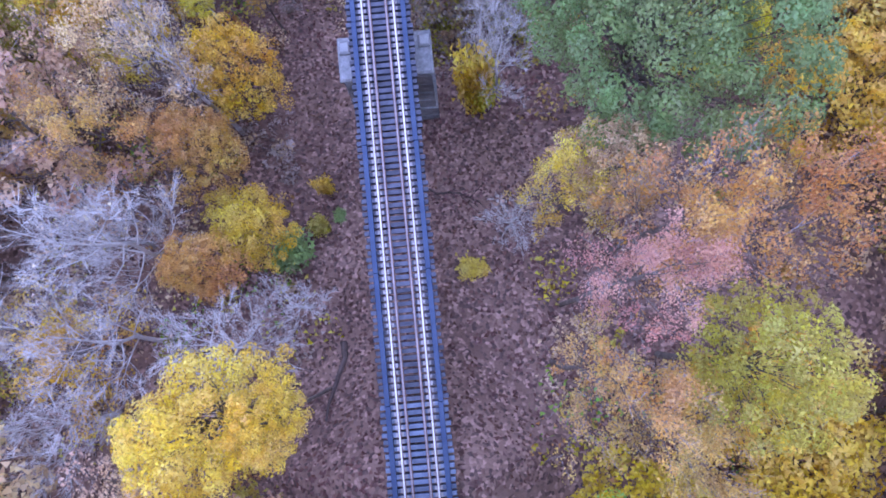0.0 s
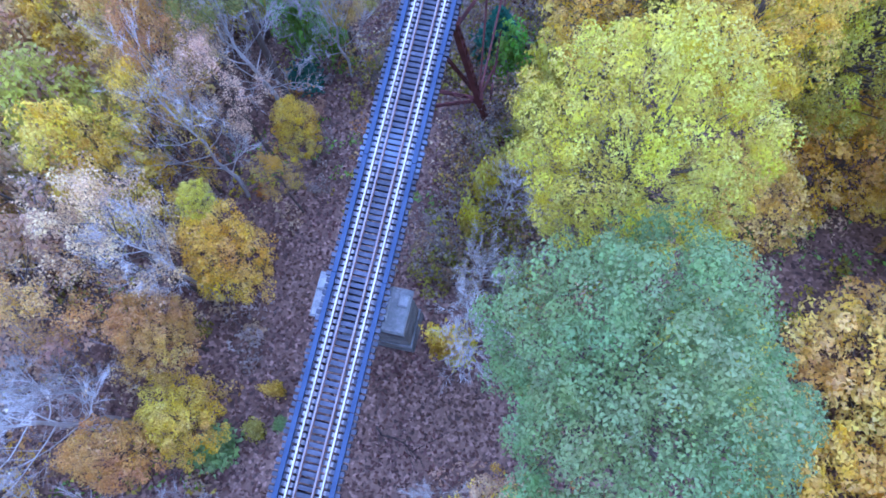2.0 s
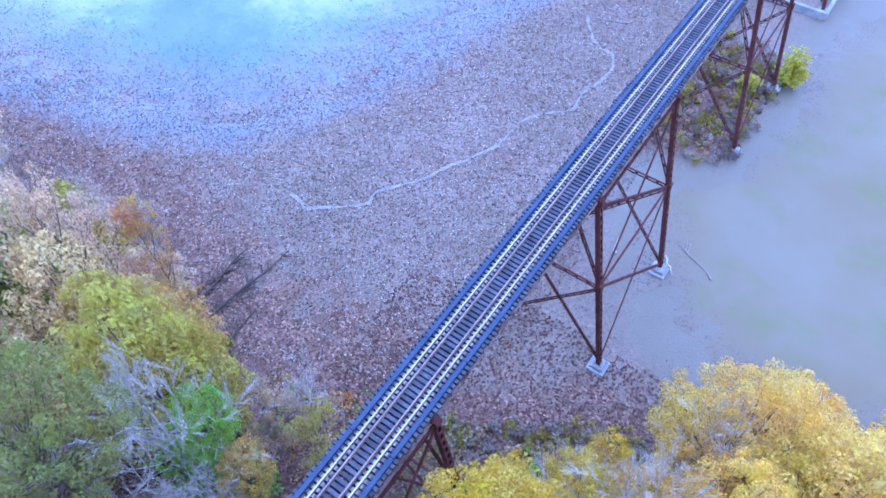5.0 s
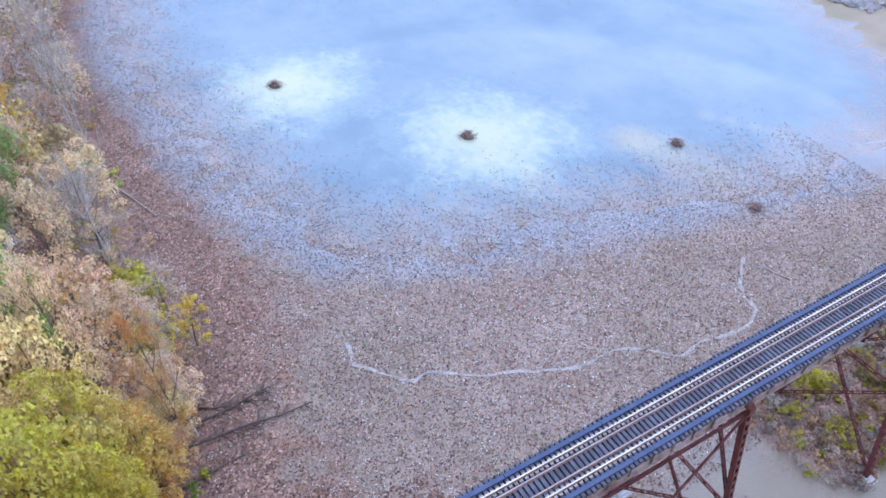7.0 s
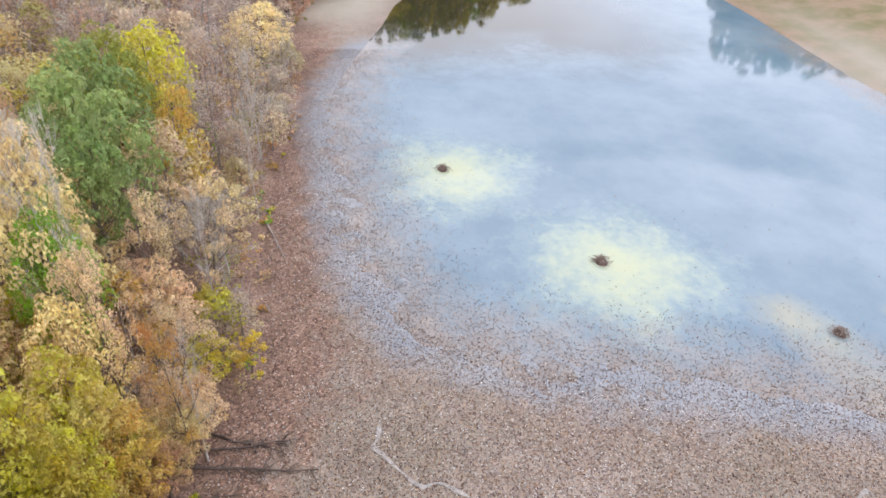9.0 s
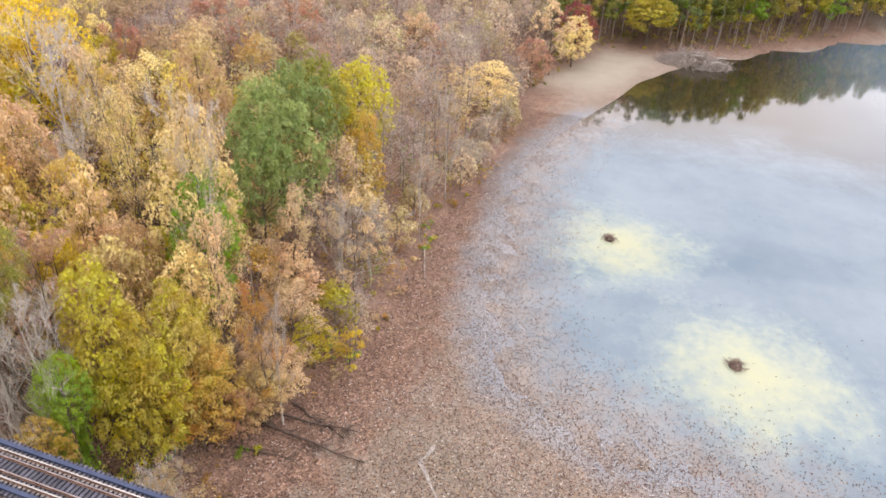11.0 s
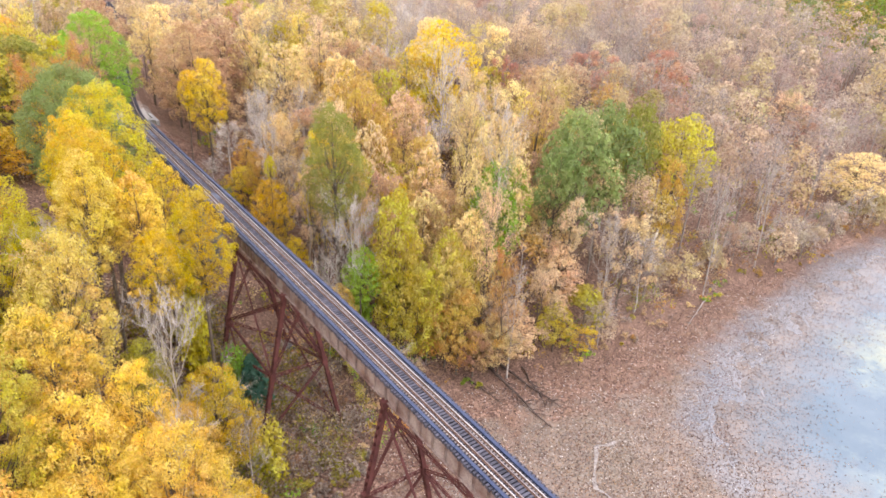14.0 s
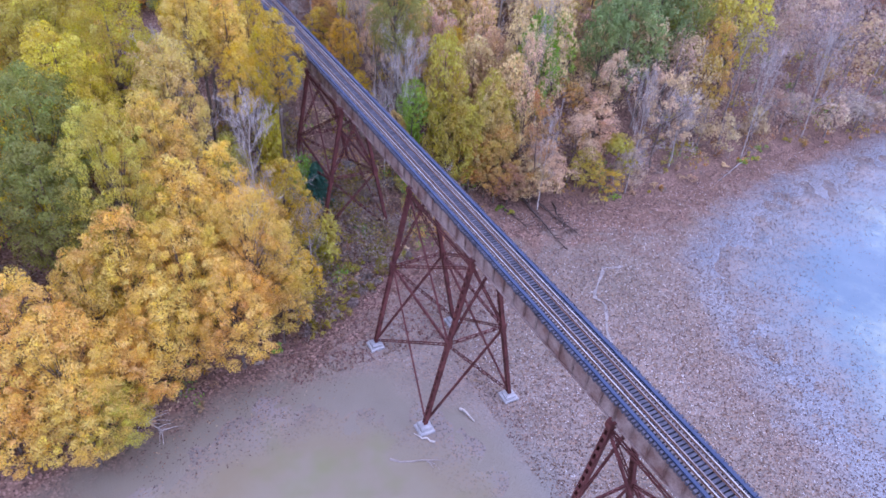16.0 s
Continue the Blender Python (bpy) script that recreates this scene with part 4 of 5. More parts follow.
STANDS.append(("maple", "moss", [(-11.4, 29.4, 33.6, 4.1)]))
STANDS.append(("maple", "olive", [(12.4, -2.6, 34.4, 2.7), (13.9, 41.4, 18.6, 3), (-15.6, 35.7, 25, 4.1), (-16.8, 38, 16.2, 3.2), (-14.5, 38.2, 18.6, 3), (-21.5, 37.6, 19.4, 3.4), (25.8, 49.4, 28, 4.8), (30.5, 63, 9.5, 3.4), (6.6, 29.5, 15, 2)]))
STANDS.append(("maple", "ochre", [(-20.4, 39.2, 17, 2.8), (19, 39.5, 29.5, 4.2)]))
STANDS.append(("maple", "cream", [(-30.4, 34.3, 32.2, 4.6), (-22, 36.6, 18, 3.2), (-25, 36.4, 21, 3.6), (-120, 39, 14.5, 6.8), (-175, 48.6, 14.5, 5.6), (-25.8, 42.3, 8.6, 3)]))
STANDS.append(("maple", "rust", [(-25.4, 30.6, 22, 3.6), (-47.5, 22.5, 34, 4.8), (-8, -10, 36.4, 5.4), (-22.8, 41.8, 7.6, 2.2), (-2, -40, 34, 5), (0.2, -31, 37, 4.6), (9, 6, 29, 2.2)]))
STANDS.append(("maple", "green2", [(4.9, -12, 38, 5.4), (-10.5, 35.4, 19, 2.1), (-29.4, 35, 25.6, 3.2), (-33.5, 33.5, 25, 2.6)]))
STANDS.append(("maple", "red", [(-183, 47.5, 17, 5.6)]))
STANDS.append(("maple", "peach", [(-28, 42.2, 10, 3.4), (-38.7, 39, 14, 3.8), (-29.7, 14, 29.6, 4.2)]))
STANDS.append(("oak", "green", [(11.7, 11.4, 36.2, 6.2), (-46.6, 33.3, 30, 5.4), (-53.2, 32, 29.6, 4.8), (-41, 34.2, 26, 3.2)]))
STANDS.append(("oak", "moss", [(30.6, 41, 28.4, 5.4), (31.2, 47.4, 24, 4.8), (-58.6, 31.2, 29.4, 4.4), (14.7, -20, 33.6, 7)]))
STANDS.append(("oak", "olive", [(-70, 32.4, 26.4, 5.6), (-211, 66, 16, 9.5), (29, 24, 33, 6)]))
STANDS.append(("sparse", "peach", [(-10.5, 24.1, 23.4, 2.4), (-39.8, 38.4, 19, 4), (-48.6, 42, 16.6, 4.6), (-25.7, 39, 22.5, 3.4), (-111.1, 25.4, 22.3, 7.5), (-164, 44.5, 19, 6), (-33, 41.5, 12.5, 4), (-18, 15, 28, 4)]))
STANDS.append(("sparse", "orange", [(-12.8, 22.6, 24.6, 2.6), (10.7, 3, 34.8, 3.2), (13.8, 2.8, 33.8, 3.2), (-25.5, 43.4, 16.8, 2.6)]))
STANDS.append(("sparse", "gold", [(-36.2, 47, 6, 2.2), (8.1, 5.2, 27.2, 2.5), (-13.5, 20.8, 24, 2.6), (-7.3, 20.5, 17.5, 1.6)]))
STANDS.append(("sparse", "cream", [(-11.4, 13.4, 26.8, 3.4), (-48.8, 14, 27.5, 6.5), (-34, 24, 29, 4.5)]))
STANDS.append(("sparse", "amber", [(-12.6, 10.4, 26, 3), (7, -2.5, 33.6, 2.6), (10.5, -5.3, 30, 3)]))
STANDS.append(("sparse", "pink", [(7.9, 0.4, 36, 2.2), (-112.8, 26.7, 20, 6), (-75, 6, 30, 6)]))
STANDS.append(("bare", "white", [(-12.4, 5.2, 29, 4), (-9.2, -0.2, 23, 3.9), (-13.6, 0.6, 27, 3.4), (-11.4, 20.9, 24.6, 3.5), (-11, 33.9, 23.4, 4), (-66.2, 44.2, 18, 2.6), (-82, 43, 18, 2.8), (12.3, 44, 23, 4.2), (14.3, 51.6, 17.8, 3.2), (-30.6, 35.2, 31.6, 4), (-37.6, 12.2, 33.8, 5.2)]))
STANDS.append(("bare", "grey", [(5.7, 13, 24, 2.3), (-10.2, 13.4, 26.4, 2.6), (-11.5, 28.2, 24.4, 4.4), (-7.8, 33.2, 17, 3), (-10.7, 42.6, 9.4, 2.6), (-44.8, 42.4, 17, 3), (-26.4, 44.2, 15.6, 2), (17, 34.8, 27.4, 4.8), (5.4, 17.4, 17.5, 2.2), (6, 22.5, 17.5, 2.4), (5.6, 5, 18, 2), (-52, 42.5, 12, 4), (7.4, 47.5, 11.5, 2.6), (-5.9, 1.6, 16.5, 2.2)]))
STANDS.append(("shrub", "gold", [(3.4, 2.7, 14.9, 0.9), (4.5, 13.2, 20.6, 1.2), (-4.7, 8.8, 14.4, 0.6)]))
STANDS.append(("shrub", "lime", [(4.5, 23.8, 15.8, 1.2), (4.3, 21.2, 15.4, 1.1), (7, 32.3, 14.6, 2), (5.5, 104, 4.6, 1.9), (5.2, 13, 18.2, 1)]))
STANDS.append(("shrub", "green", [(-6.6, 5, 15.3, 1.4), (-3.9, 6.9, 12.4, 0.5)]))
STANDS.append(("shrub", "teal", [(-10.8, 31.6, 6, 1.5)]))
STANDS.append(("shrub", "green2", [(3.9, 35.2, 10.6, 1.6), (-11.6, 34.4, 14.5, 2), (-9.6, 36.2, 8, 1.5)]))
STANDS.append(("shrub", "olive", [(5.2, 45.5, 8, 2.2), (6, 27.5, 9.5, 1.6), (2.5, 99.5, 3.6, 1.4), (-3.5, 94, 3.2, 1.3), (-5.2, 6.4, 14, 0.7)]))
STANDS.append(("fir", "teal", [(2.8, 37, 10.6, 2.3)]))

for kind, tone, spots in STANDS:
    for x, y, top, radius in spots:
        gap = walk_gap(x, y)
        tree(kind, tone, x, y, top, radius, HUGE if gap < 14 and radius > 4.6 else BIG if gap < 22 and radius > 3.0 else CLOSE if gap < 24 else NEAR if gap < 46 or radius > 6.4 else MID_LOD, 1.4 if x < -13 or y > 46 else 1.0)

# fill the woods between the trees that stand out
fill = random.Random(9)
MIXED = [("sparse", "peach")] * 7 + [("maple", "peach")] * 4 + [("maple", "amber")] * 2 + [("bare", "grey")] * 4 + [("bare", "white")] * 3 + [("maple", "rust")] + [("maple", "olive")] * 5 + \
        [("maple", "ochre")] * 5 + [("maple", "lime")] + [("sparse", "cream")] * 5 + [("maple", "cream")] * 5 + [("sparse", "rust")] * 2 + [("sparse", "pink")] + [("oak", "olive")]
RIGHT = [("maple", "gold")] * 4 + [("maple", "honey")] * 5 + [("maple", "yellow")] * 3 + [("maple", "olive")] * 2 + [("sparse", "honey")] * 2 + [("maple", "lime")] * 2 + [("bare", "white")]
FADED = [("sparse", "peach")] * 6 + [("bare", "grey")] * 12 + [("bare", "white")] * 6 + [("maple", "peach")] * 3 + [("sparse", "pink")] * 3 + [("sparse", "rust")] * 2 + [("maple", "cream")] * 2 + \
        [("maple", "ochre")] * 2 + [("maple", "olive")] + [("maple", "amber")]
UNDER = [("bare", "grey")] * 3 + [("bare", "white")] * 2 + [("sparse", "peach")] * 2 + [("sparse", "gold"), ("sparse", "olive")]
COVE = [("maple", "olive")] * 3 + [("maple", "moss")] * 6 + [("oak", "green")] * 3 + [("maple", "ochre")] + [("sparse", "rust")] * 2 + [("maple", "green2")]
cells = {}
for x, y, r in placed:
    cells.setdefault((int(x // 8), int(y // 8)), []).append((x, y, r))


def crowded(x, y, r, k):
    for i in (-1, 0, 1):
        for j in (-1, 0, 1):
            for a, b, c in cells.get((int(x // 8) + i, int(y // 8) + j), ()):
                if math.hypot(a - x, b - y) < k * (r + c):
                    return True
    return False


far_spots = []
xy = np.array([(fill.uniform(-420, 130), fill.uniform(-330, 260)) for _ in range(34000)])
gap = edge_gap(SHORE, xy[:, 0], xy[:, 1])
order = sorted(range(len(xy)), key=lambda i: round(walk_gap(*xy[i]) / 25))
singles = 0
for i in order:
    (x, y), d = xy[i].tolist(), float(gap[i])
    lane = abs(x - float(track_x(y)))
    if d < 1.2 or walk_gap(x, y) > (400 if y > 60 else 300) or lane < (3.4 if y < -26 else 5.5 if y < -14 else 8.0 if x < 0 else 6.6) or (y > 70 and x > -190) or (x > 60 and y > 40):
        continue
    g = walk_gap(x, y)
    edge = d < 6 and x > -190
    r = fill.uniform(2.0, 3.4) if edge else fill.uniform(3.0, 4.9)
    if crowded(x, y, r, 0.62 if g < 16 else 0.38 if -75 < x < -14 and y > 0 else 0.46 if g < 120 else 0.55):
        continue
    cells.setdefault((int(x // 8), int(y // 8)), []).append((x, y, r))
    z = ground_at(x, y)
    high = fill.uniform(5, 10) if edge else fill.uniform(14, 20) if x > -185 else fill.uniform(23, 29)
    kind, tone = fill.choice(RIGHT if x > 4 and y > -30 else COVE if x < -188 else FADED if g > 80 else MIXED)
    if g < 20:
        high = min(high, fill.uniform(7, 11))
        if x < 0:
            kind, tone = fill.choice(UNDER)
    if singles < 185 and g < 110:
        singles += 1
        tree(kind, tone, x, y, z + high, r, NEAR if g < 20 else MID_LOD if g < 55 else LOW_LOD, 1.6)
    else:
        far_spots.append((x, y, z, high, r, kind, tone))

rng = np.random.default_rng(3)
pieces, tints, trunks = [], [], Geo()
for x, y, z, high, r, kind, tone in far_spots:
    g = walk_gap(x, y)
    count, leaf = (900, 0.34) if g < 95 else (660, 0.42) if g < 140 else (420, 0.54) if g < 200 else (190, 0.85)
    if x > 48 or (y < -110 and x > -40):
        count, leaf = 150, 1.0
    if x < -186 and y > 30:
        count, leaf = 800, 0.7
    lobes = 30
    u = rng.normal(size=(lobes, 3))
    u /= np.linalg.norm(u, axis=1)[:, None]
    u[:, 2] = np.abs(u[:, 2]) * 1.25 - 0.35
    low = x < -185 or bool(edge_gap(SHORE, np.array([x]), np.array([y]))[0] < 9)
    c = np.array([x, y, z + high * (0.46 if low else 0.62)]) + u * np.array([r * 0.8, r * 0.8, high * (0.47 if low else 0.34)])
    thin = 0.55 if kind == "bare" else 0.8 if kind == "sparse" else 1.0
    p = puffs(c, max(4, int(count / 30)), r * 0.31, leaf * thin, rng)
    pieces.append(p)
    # distance haze is mixed into the crown tints as a warm pale grey
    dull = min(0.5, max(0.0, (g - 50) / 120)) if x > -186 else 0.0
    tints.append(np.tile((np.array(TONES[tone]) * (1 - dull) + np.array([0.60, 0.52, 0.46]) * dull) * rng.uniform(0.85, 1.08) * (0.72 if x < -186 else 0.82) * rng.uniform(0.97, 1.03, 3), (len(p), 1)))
    trunks.tube([(x, y, z - 0.3), (x, y, z + high * 0.85)], [0.2, 0.06], 3)
    if kind in ("bare", "sparse") and g < 240:
        for k in range(14 if kind == "bare" else 7):
            a = 2.4 * k + x
            b = np.array([x + math.cos(a) * r * 0.85, y + math.sin(a) * r * 0.85, z + high * (0.62 + 0.03 * k)])
            ribbon(trunks, np.array([x, y, z + high * (0.35 + 0.03 * k)]), b, 0.05)
            for _ in range(3):
                ribbon(trunks, b * 0.6 + np.array([x, y, z + high * 0.6]) * 0.4, b + rng.normal(size=3) * 0.9, 0.04)
woods = tagged(new("far_woods"), "distant autumn woods in peach, rust and grey, haze put into their tint", "woods", kind="stuff")
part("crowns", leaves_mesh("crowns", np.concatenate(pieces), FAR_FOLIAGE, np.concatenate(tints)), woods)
part("trunks", trunks.mesh("trunks", GREY_BARK), woods)

# ---- undergrowth along the wood's edge ----
n = 6500
px, py = rng.uniform(-130, 40, n), rng.uniform(-12, 66, n)
z, d, water, bank = ground(px, py, True)
chance = np.where(d < -0.5, 0, np.where(d < 9, 0.34, 0.26)) * np.where(np.abs(px) > 6.5, 1.0, (py > 19) * (py < 51) * 0.9)
hit = rng.random(n) < chance
brushy = [np.stack([px, py, z, d, np.zeros(n)], 1)[hit]]
n = 1500
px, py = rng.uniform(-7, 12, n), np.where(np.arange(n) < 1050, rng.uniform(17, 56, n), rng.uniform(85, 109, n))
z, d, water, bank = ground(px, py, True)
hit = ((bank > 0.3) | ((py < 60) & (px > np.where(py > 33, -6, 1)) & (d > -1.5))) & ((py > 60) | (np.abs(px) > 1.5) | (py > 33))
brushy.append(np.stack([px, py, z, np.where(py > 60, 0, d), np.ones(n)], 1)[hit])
n = 900
px, py = rng.uniform(-262, -150, n), rng.uniform(38, 130, n)
z, d, water, bank = ground(px, py, True)
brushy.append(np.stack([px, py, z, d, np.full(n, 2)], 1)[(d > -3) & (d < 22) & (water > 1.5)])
# tones for brush by the bridge, darkened below with shade put into them
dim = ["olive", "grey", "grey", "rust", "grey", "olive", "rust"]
cove = ["olive", "moss", "lime", "amber", "olive", "rust"]
pieces, tints, stems = [], [], Geo()
low = ["peach", "peach", "olive", "amber", "rust", "grey", "lime", "green2", "orange"]
for x, y, zz, dd, shady in np.concatenate(brushy):
    h = rng.uniform(0.8, 3.6) if dd > 1 else rng.uniform(0.4, 1.3)
    c = np.array([x, y, zz + h * 0.55]) + rng.normal(size=(7, 3)) * np.array([0.35, 0.35, 0.3]) * h
    p = puffs(c, 15, 0.28 * h, 0.19, rng)
    pieces.append(p)
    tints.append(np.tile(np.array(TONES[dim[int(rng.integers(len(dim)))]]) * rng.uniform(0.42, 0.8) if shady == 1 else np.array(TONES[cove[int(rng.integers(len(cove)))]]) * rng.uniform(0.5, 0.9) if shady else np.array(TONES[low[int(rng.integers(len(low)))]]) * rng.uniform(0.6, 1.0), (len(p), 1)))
    for q in c[:4]:
        ribbon(stems, np.array([x, y, zz - 0.1]), q, 0.02)
under = tagged(new("undergrowth"), "low mixed brush and saplings along the wood's edge", "undergrowth", kind="stuff")
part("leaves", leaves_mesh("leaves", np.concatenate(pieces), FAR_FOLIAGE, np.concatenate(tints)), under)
part("stems", stems.mesh("stems", GREY_BARK), under)

# ---- floating and fallen leaves on the flat ----
n = 420000
px, py = rng.uniform(-135, 30, n), rng.uniform(40, 130, n)
z, d, water, bank = ground(px, py, True)
gusts = np.sin(px * 0.41 + 2 * np.sin(py * 0.19)) * np.sin(py * 0.53 + np.sin(px * 0.23)) > -0.2
shore_side = np.clip(1.0 + water / 24, 0, 1) ** 3.0 * np.where(water < -1, 0.5 + 0.5 * gusts, 1) + 0.006
chance = np.where(d > 0, 0, np.where(px > -2, 0.4 * np.clip(1 + d / 9, 0, 1), shore_side))
keep = rng.random(n) < chance * 0.9
c = np.stack([px, py, np.maximum(z, 0) + 0.03], 1)[keep]
kinds = np.array([(0.10, 0.06, 0.05), (0.15, 0.09, 0.07), (0.26, 0.16, 0.10), (0.36, 0.25, 0.16), (0.20, 0.17, 0.16)])
tone = kinds[rng.choice(5, len(c), p=[0.34, 0.28, 0.18, 0.1, 0.1])]
leaves = leaves_mesh("leaf_scatter", flat_leaves(c, 0.125, rng, 2.5), FAR_FOLIAGE, tone)
tagged(new("fallen_leaves", leaves), "brown and tan fallen leaves on the mud and floating on shallow water", "leaves", kind="stuff")
n = 70000
px, py = rng.uniform(-100, -3.5, n), rng.uniform(40, 125, n)
z, d, water, bank = ground(px, py, True)
keep = (rng.random(n) < np.where(d > -1, 0, np.clip(0.4 + water / 8, 0, 0.4)) * (0.35 + 0.65 * (np.sin(px * 0.31 + np.sin(py * 0.23) * 2) * np.sin(py * 0.27) > 0)))
# this dense patch of pale flecks stands in for sky glints on puddles
keep |= (rng.random(n) < 0.9 * np.exp(-((px + 22 + (py - 80) * 0.35) / 4.5) ** 2 - ((py - 80) / 11) ** 2)) & (d < -2)
c = np.stack([px, py, np.maximum(z, 0) + 0.035], 1)[keep]
ls = tagged(new("bleached_leaves", leaves_mesh("bleached_leaves", flat_leaves(c, 0.14, rng, 2.5), FOLIAGE)), "pale bleached leaves and stalks on the mud, some as painted pool glints", "leaves", kind="stuff")
ls.color = (0.56, 0.53, 0.51, 1)
n = 26000
px, py = rng.uniform(-14, 14, n), rng.uniform(-8, 62, n)
z, d, water, bank = ground(px, py, True)
c = np.stack([px, py, z + 0.04], 1)[(d > -14) & (water > 0)]
ls = tagged(new("leaf_litter", leaves_mesh("leaf_litter", flat_leaves(c, 0.2, rng, 2.0), FOLIAGE)), "reddish-brown fallen leaves on the slope under the bridge", "leaves", kind="stuff")
ls.color = (0.18, 0.105, 0.085, 1)

# ---- lodges, logs, brush ----
for (lx, ly), size in zip(LODGES, (1.15, 1.25, 1.05, 1.0)):
    lodge = tagged(new("muskrat_lodge"), "low dark lodge of mud and sticks in the pale shallows", "animal lodge", "lodges in the pond")
    lodge.location = (lx, ly, 0)
    g = Geo()
    for k in range(5):
        rr = size * (1.05 - 0.2 * k) if k < 4 else 0.12
        g.v += [(rr * (1 + 0.16 * math.sin(3 * a + k)) * math.cos(a), rr * (1 + 0.16 * math.cos(2 * a)) * math.sin(a), -0.35 + 0.26 * k) for a in np.linspace(0, 6.283, 15)[:-1]]
    for k in range(4):
        g.f += [(k * 14 + i, k * 14 + (i + 1) % 14, (k + 1) * 14 + (i + 1) % 14, (k + 1) * 14 + i) for i in range(14)]
    g.f.append(tuple(range(56, 70)))
    part("mound", g.mesh("mound", MOUND, smooth=True), lodge)
    g = Geo()
    for k in range(70):
        a, rr, hh = fill.uniform(0, 6.28), fill.uniform(0.1, 1.0) * size, fill.uniform(-0.2, 0.25)
        q = Vector((rr * math.cos(a), rr * math.sin(a), 0.72 * (1 - rr / size / 1.3) + 0.05))
        dd = Vector((fill.uniform(-1, 1), fill.uniform(-1, 1), hh)).normalized() * fill.uniform(0.25, 0.6)
        g.tube([q - dd, q + dd], [0.03, 0.015], 4)
    part("sticks", g.mesh("sticks", STICKS), lodge)


def fallen_log(x0, y0, x1, y1, r, mat, twigs, label):
    t = tagged(new("fallen_log"), label, "log", "fallen logs")
    p, q = Vector((x0, y0, ground_at(x0, y0) + r * 0.6)), Vector((x1, y1, max(0.02, ground_at(x1, y1)) + r * 0.5))
    pts = [p.lerp(q, k / 5) + Vector((fill.uniform(-0.15, 0.15), fill.uniform(-0.15, 0.15), fill.uniform(0, 0.12))) for k in range(6)]
    part("trunk", Geo().tube([tuple(a) for a in pts], list(np.linspace(r, r * 0.25, 6)), 7).mesh("trunk", mat, smooth=True), t)
    if twigs:
        d = (q - p).normalized()
        side = d.cross(Vector((0, 0, 1)))
        for k in range(twigs):
            s = fill.uniform(0.3, 1.0)
            a = p.lerp(q, s)
            w = side * fill.choice((-1, 1)) * fill.uniform(0.3, 1.0) + d * fill.uniform(0.3, 1.1) + Vector((0, 0, fill.uniform(0.0, 0.2)))
            b = a + w * fill.uniform(0.6, 2.2)
            b.z = max(b.z, 0.05)
            g = Geo().tube([tuple(a), tuple(a.lerp(b, 0.5) + Vector((0, 0, 0.1))), tuple(b)], [r * 0.35, r * 0.22, 0.012], 4)
            part("branch", g.mesh("branch", mat), t)
    return t


dark = "dark fallen trunk with broken branches on the mud"
fallen_log(-25.6, 39.5, -24.6, 54.0, 0.22, DEAD_WOOD, 18, dark)
fallen_log(-27.0, 41.5, -28.2, 52.0, 0.17, DEAD_WOOD, 18, dark)
fallen_log(-29.4, 43.5, -27.0, 50.5, 0.13, DEAD_WOOD, 16, dark)
fallen_log(-22.0, 41.5, -22.6, 48.0, 0.11, DEAD_WOOD, 10, dark)
fallen_log(-66.0, 45.0, -56.8, 48.6, 0.13, GREY_BARK, 6, "grey fallen trunk at the wood's edge")
fallen_log(0.5, 71.4, -0.1, 73.4, 0.16, PALE_BARK, 0, "short bleached log on grey mud")
fallen_log(4.5, 73.9, 5.9, 72.3, 0.12, PALE_BARK, 0, "short bleached log on grey mud")
fallen_log(9.0, 73.9, 4.9, 76.0, 0.11, GREY_BARK, 3, "grey driftwood branch in shallow water")
fallen_log(-3.9, -0.6, -4.7, -4.2, 0.2, DEAD_WOOD, 0, "short dark log on the leaf litter")
fallen_log(1.3, 8.0, 4.4, 6.9, 0.07, DEAD_WOOD, 8, "dead branches on the leaf litter")
fallen_log(-14.3, 104.3, -18.4, 102.9, 0.08, GREY_BARK, 7, "bleached dead branch on the flat")
fallen_log(30.3, 57.0, 26.8, 62.4, 0.16, PALE_BARK, 26, "grey fallen tree on the shore")
fallen_log(-141.0, 60.5, -150.0, 63.0, 0.16, GREY_BARK, 4, "grey log in the shallows by the sand")

brush = tagged(new("brush_pile"), "large grey heap of bleached branches at the water's edge", "brush pile")
for k in range(9):
    a = 0.7 * k
    foot = Vector((-197 + 3 * math.cos(a), 81 + 4 * math.sin(a), 0.2))
    tip = foot + Vector((math.cos(a * 1.7), math.sin(a * 1.7), fill.uniform(0.15, 0.5))) * fill.uniform(5, 9)
    g = Geo().tube([tuple(foot), tuple(foot.lerp(tip, 0.5) + Vector((0, 0, 1.2))), tuple(tip)], [0.3, 0.2, 0.06], 6)
    part("limb", g.mesh("limb", PALE_BARK, smooth=True), brush)
g = Geo()
for k in range(760):
    a, rr = fill.uniform(0, 6.28), 9.0 * math.sqrt(fill.random())
    p = Vector((-197 + rr * math.cos(a) * 0.8, 81 + rr * math.sin(a) * 1.2, 0.1 + (1 - rr / 9.2) * 3.4))
    dd = Vector((fill.uniform(-1, 1), fill.uniform(-1, 1), fill.uniform(-0.1, 0.7))) * fill.uniform(1.2, 4.2)
    g.tube([tuple(p - dd * 0.4), tuple(p + dd)], [0.09, 0.02], 4)
part("tangle", g.mesh("tangle", GREY_BARK), brush)

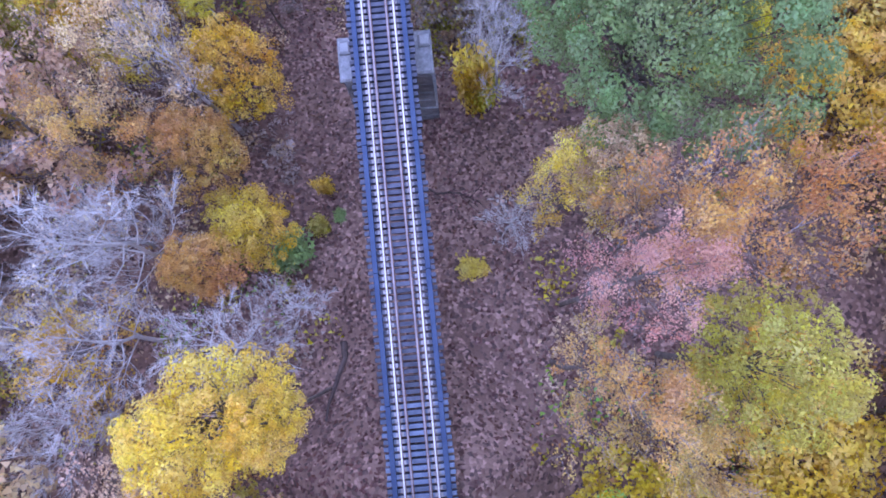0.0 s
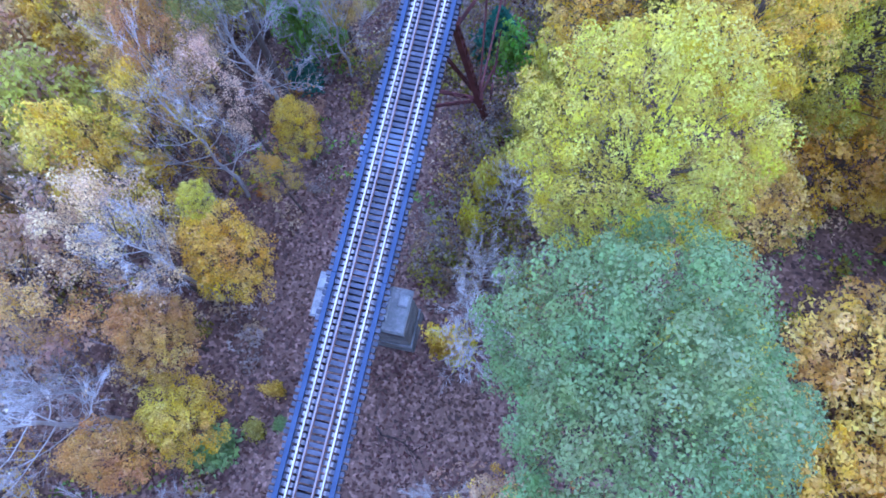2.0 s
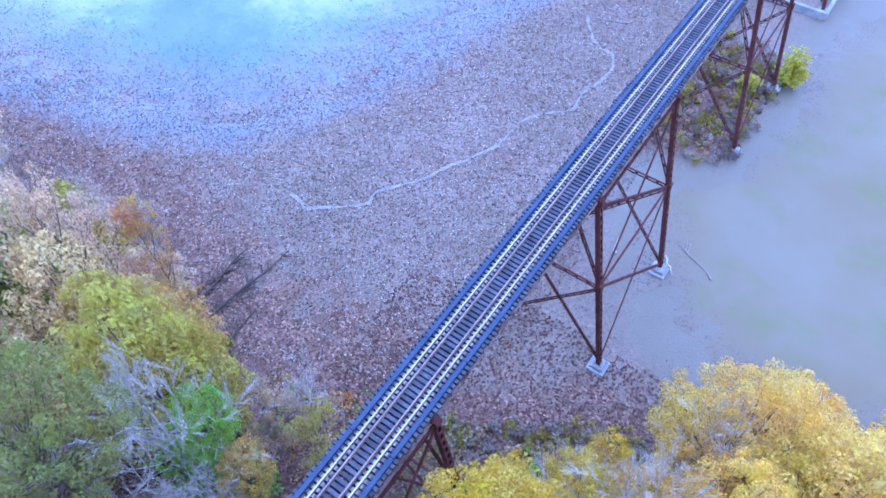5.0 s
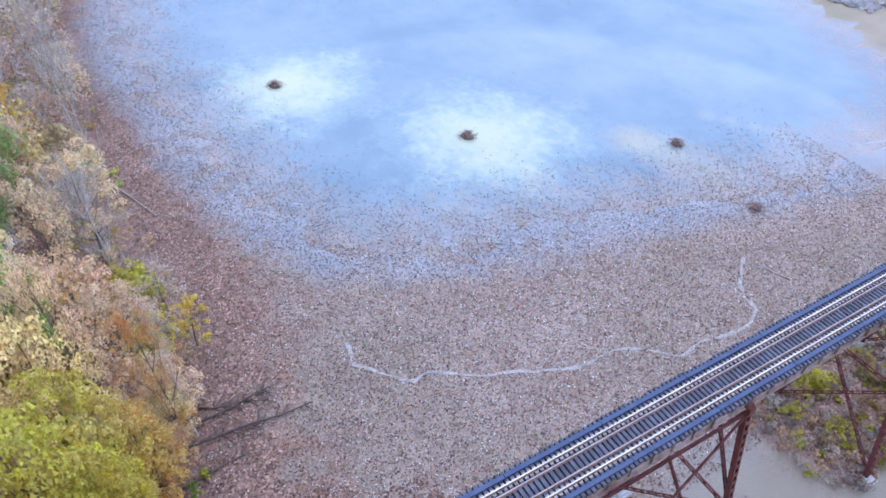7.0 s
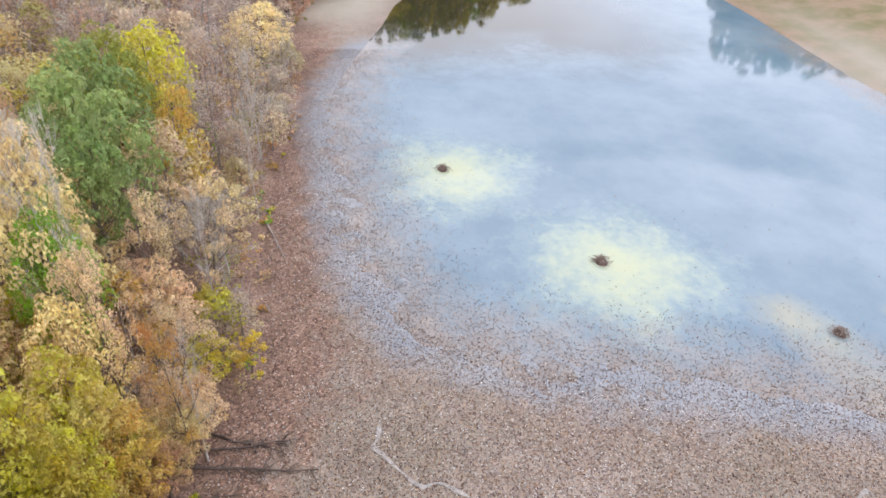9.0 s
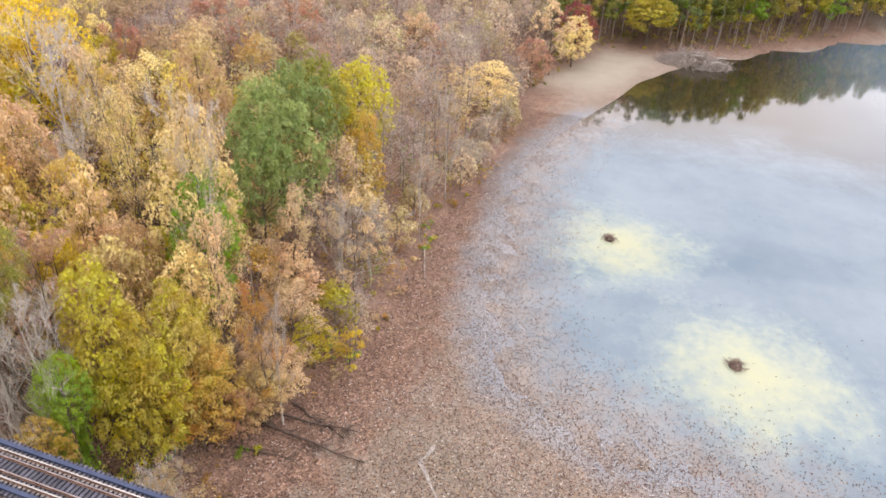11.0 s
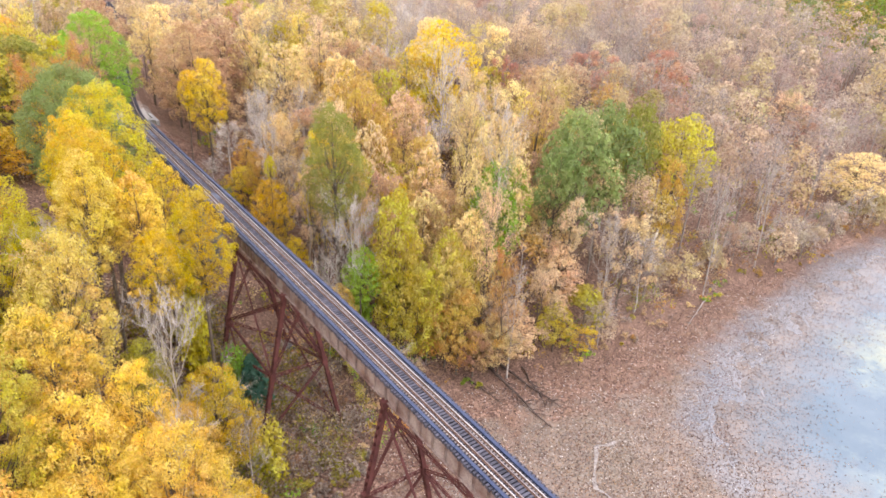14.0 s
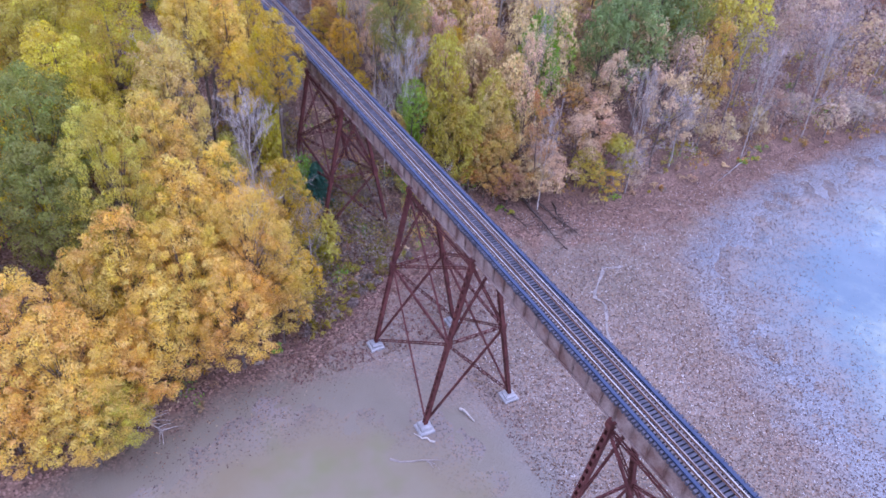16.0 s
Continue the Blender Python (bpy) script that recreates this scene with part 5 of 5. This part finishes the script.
# ---- silt trail across the flat ----
TRAIL = [(-29.5, 59), (-26.4, 59.2), (-22.6, 62.6), (-21.6, 67), (-17.2, 73), (-16.3, 80.8), (-12.9, 86), (-12.0, 91.5), (-12.8, 97.6), (-17, 99.3), (-19, 103)]
g = Geo()
tr = []
for a, b in zip(TRAIL, TRAIL[1:]):
    for k in range(8):
        s = k / 8
        tr.append((a[0] + (b[0] - a[0]) * s + 0.5 * math.sin(len(tr) * 0.55), a[1] + (b[1] - a[1]) * s + 0.4 * math.cos(len(tr) * 0.41)))
for i, (x, y) in enumerate(tr):
    x2, y2 = tr[min(i + 1, len(tr) - 1)]
    x1, y1 = tr[max(i - 1, 0)]
    l = math.hypot(x2 - x1, y2 - y1)
    w = 0.11 + 0.06 * math.sin(i * 0.9) + fill.uniform(0, 0.10)
    nx, ny = -(y2 - y1) / l * w, (x2 - x1) / l * w
    for s in (-1, 1):
        g.v.append((x + nx * s, y + ny * s, max(0.0, ground_at(x + nx * s, y + ny * s)) + 0.035))
g.f = [(2 * i, 2 * i + 1, 2 * i + 3, 2 * i + 2) for i in range(len(tr) - 1)]
tagged(new("trail", g.mesh("trail", TRAIL_MUD)), "pale winding animal trail across the leafy mud", "trail", kind="structure")

# ---- riprap on the far shore ----
rip = tagged(new("riprap"), "grey boulders lining the far shore", "rocks", kind="stuff")
g = Geo()
for k in range(420):
    s = fill.random()
    x, y = -86 + 32 * s + fill.uniform(-1.5, 1.5), 170.5 + 6.0 * s + fill.uniform(-2.2, 2.2)
    z, r = max(0, ground_at(x, y)), fill.uniform(0.35, 0.95)
    n0 = len(g.v)
    for p in ((1, 0, 0), (0.3, 0.9, 0.1), (-0.8, 0.5, 0), (-0.7, -0.6, 0.1), (0.4, -0.9, 0), (0.1, 0.1, 0.85), (-0.2, 0, -0.5)):
        g.v.append((x + r * (p[0] + fill.uniform(-0.2, 0.2)), y + r * (p[1] + fill.uniform(-0.2, 0.2)), z + 0.2 + r * (p[2] + fill.uniform(-0.15, 0.15))))
    for i in range(5):
        g.f += [(n0 + i, n0 + (i + 1) % 5, n0 + 5), (n0 + (i + 1) % 5, n0 + i, n0 + 6)]
part("boulders", g.mesh("boulders", ROCK), rip)

# ---- ballast, cross ties ----
g = Geo()
ys = list(np.arange(-141.0, -13.0, 2.0)) + [-12.9]
prof = [(-3.0, 20.2), (-1.9, 21.12), (1.9, 21.12), (3.0, 20.2)]
for y in ys:
    cx = float(track_x(y))
    g.v += [(cx + a + fill.uniform(-0.12, 0.12), y, b + fill.uniform(-0.03, 0.03)) for a, b in prof]
for i in range(len(ys) - 1):
    g.f += [(4 * i + k, 4 * i + k + 1, 4 * i + 5 + k, 4 * i + 4 + k) for k in range(3)]
tagged(new("ballast_bed", g.mesh("ballast_bed", BALLAST)), "pale gravel ballast under the approach track", "ballast", kind="structure")

TIE = Geo().box(0, 0, -0.12, 3.08, 0.205, 0.24, 0.012).mesh("tie", TIE_WOOD)
FRESH = TIE.copy()
FRESH.materials[0] = NEW_TIE
PLATE = Geo().box(0, 0, 0.008, 0.36, 0.19, 0.016).mesh("tie_plate", PLATE_STEEL)
rest, rest_plates = Geo(), Geo()
count = int((DECK_END - DECK_START) / TIE_PITCH)
tie_rng = random.Random(4)
for i in range(count):
    y = DECK_START + 0.2 + i * TIE_PITCH
    dx, tilt = tie_rng.uniform(-0.05, 0.05), tie_rng.uniform(-0.5, 0.5)
    if y < 84:
        t = part("tie", FRESH if y < -3.2 or 20.3 < y < 22.4 else TIE, deck, at=pose(dx, y, TIE_TOP, 0, 0, tilt))
        for s in (-0.755, 0.755):
            part("tie_plate", PLATE, t, at=(s - dx, 0, 0))
    else:
        rest.box(dx, y, TIE_TOP - 0.12, 3.08, 0.205, 0.24, 0.012)
        rest_plates.box(-0.755, y, TIE_TOP + 0.008, 0.36, 0.19, 0.016).box(0.755, y, TIE_TOP + 0.008, 0.36, 0.19, 0.016)
for y in np.arange(-139.0, -12.4, 0.55):
    rest.box(float(track_x(y)), float(y), TIE_TOP - 0.12, 2.6, 0.22, 0.24, 0.012)
tagged(part("farther_ties", rest.mesh("farther_ties", TIE_WOOD), deck), kind="stuff")
tagged(part("farther_tie_plates", rest_plates.mesh("farther_tie_plates", PLATE_STEEL), deck), kind="stuff")
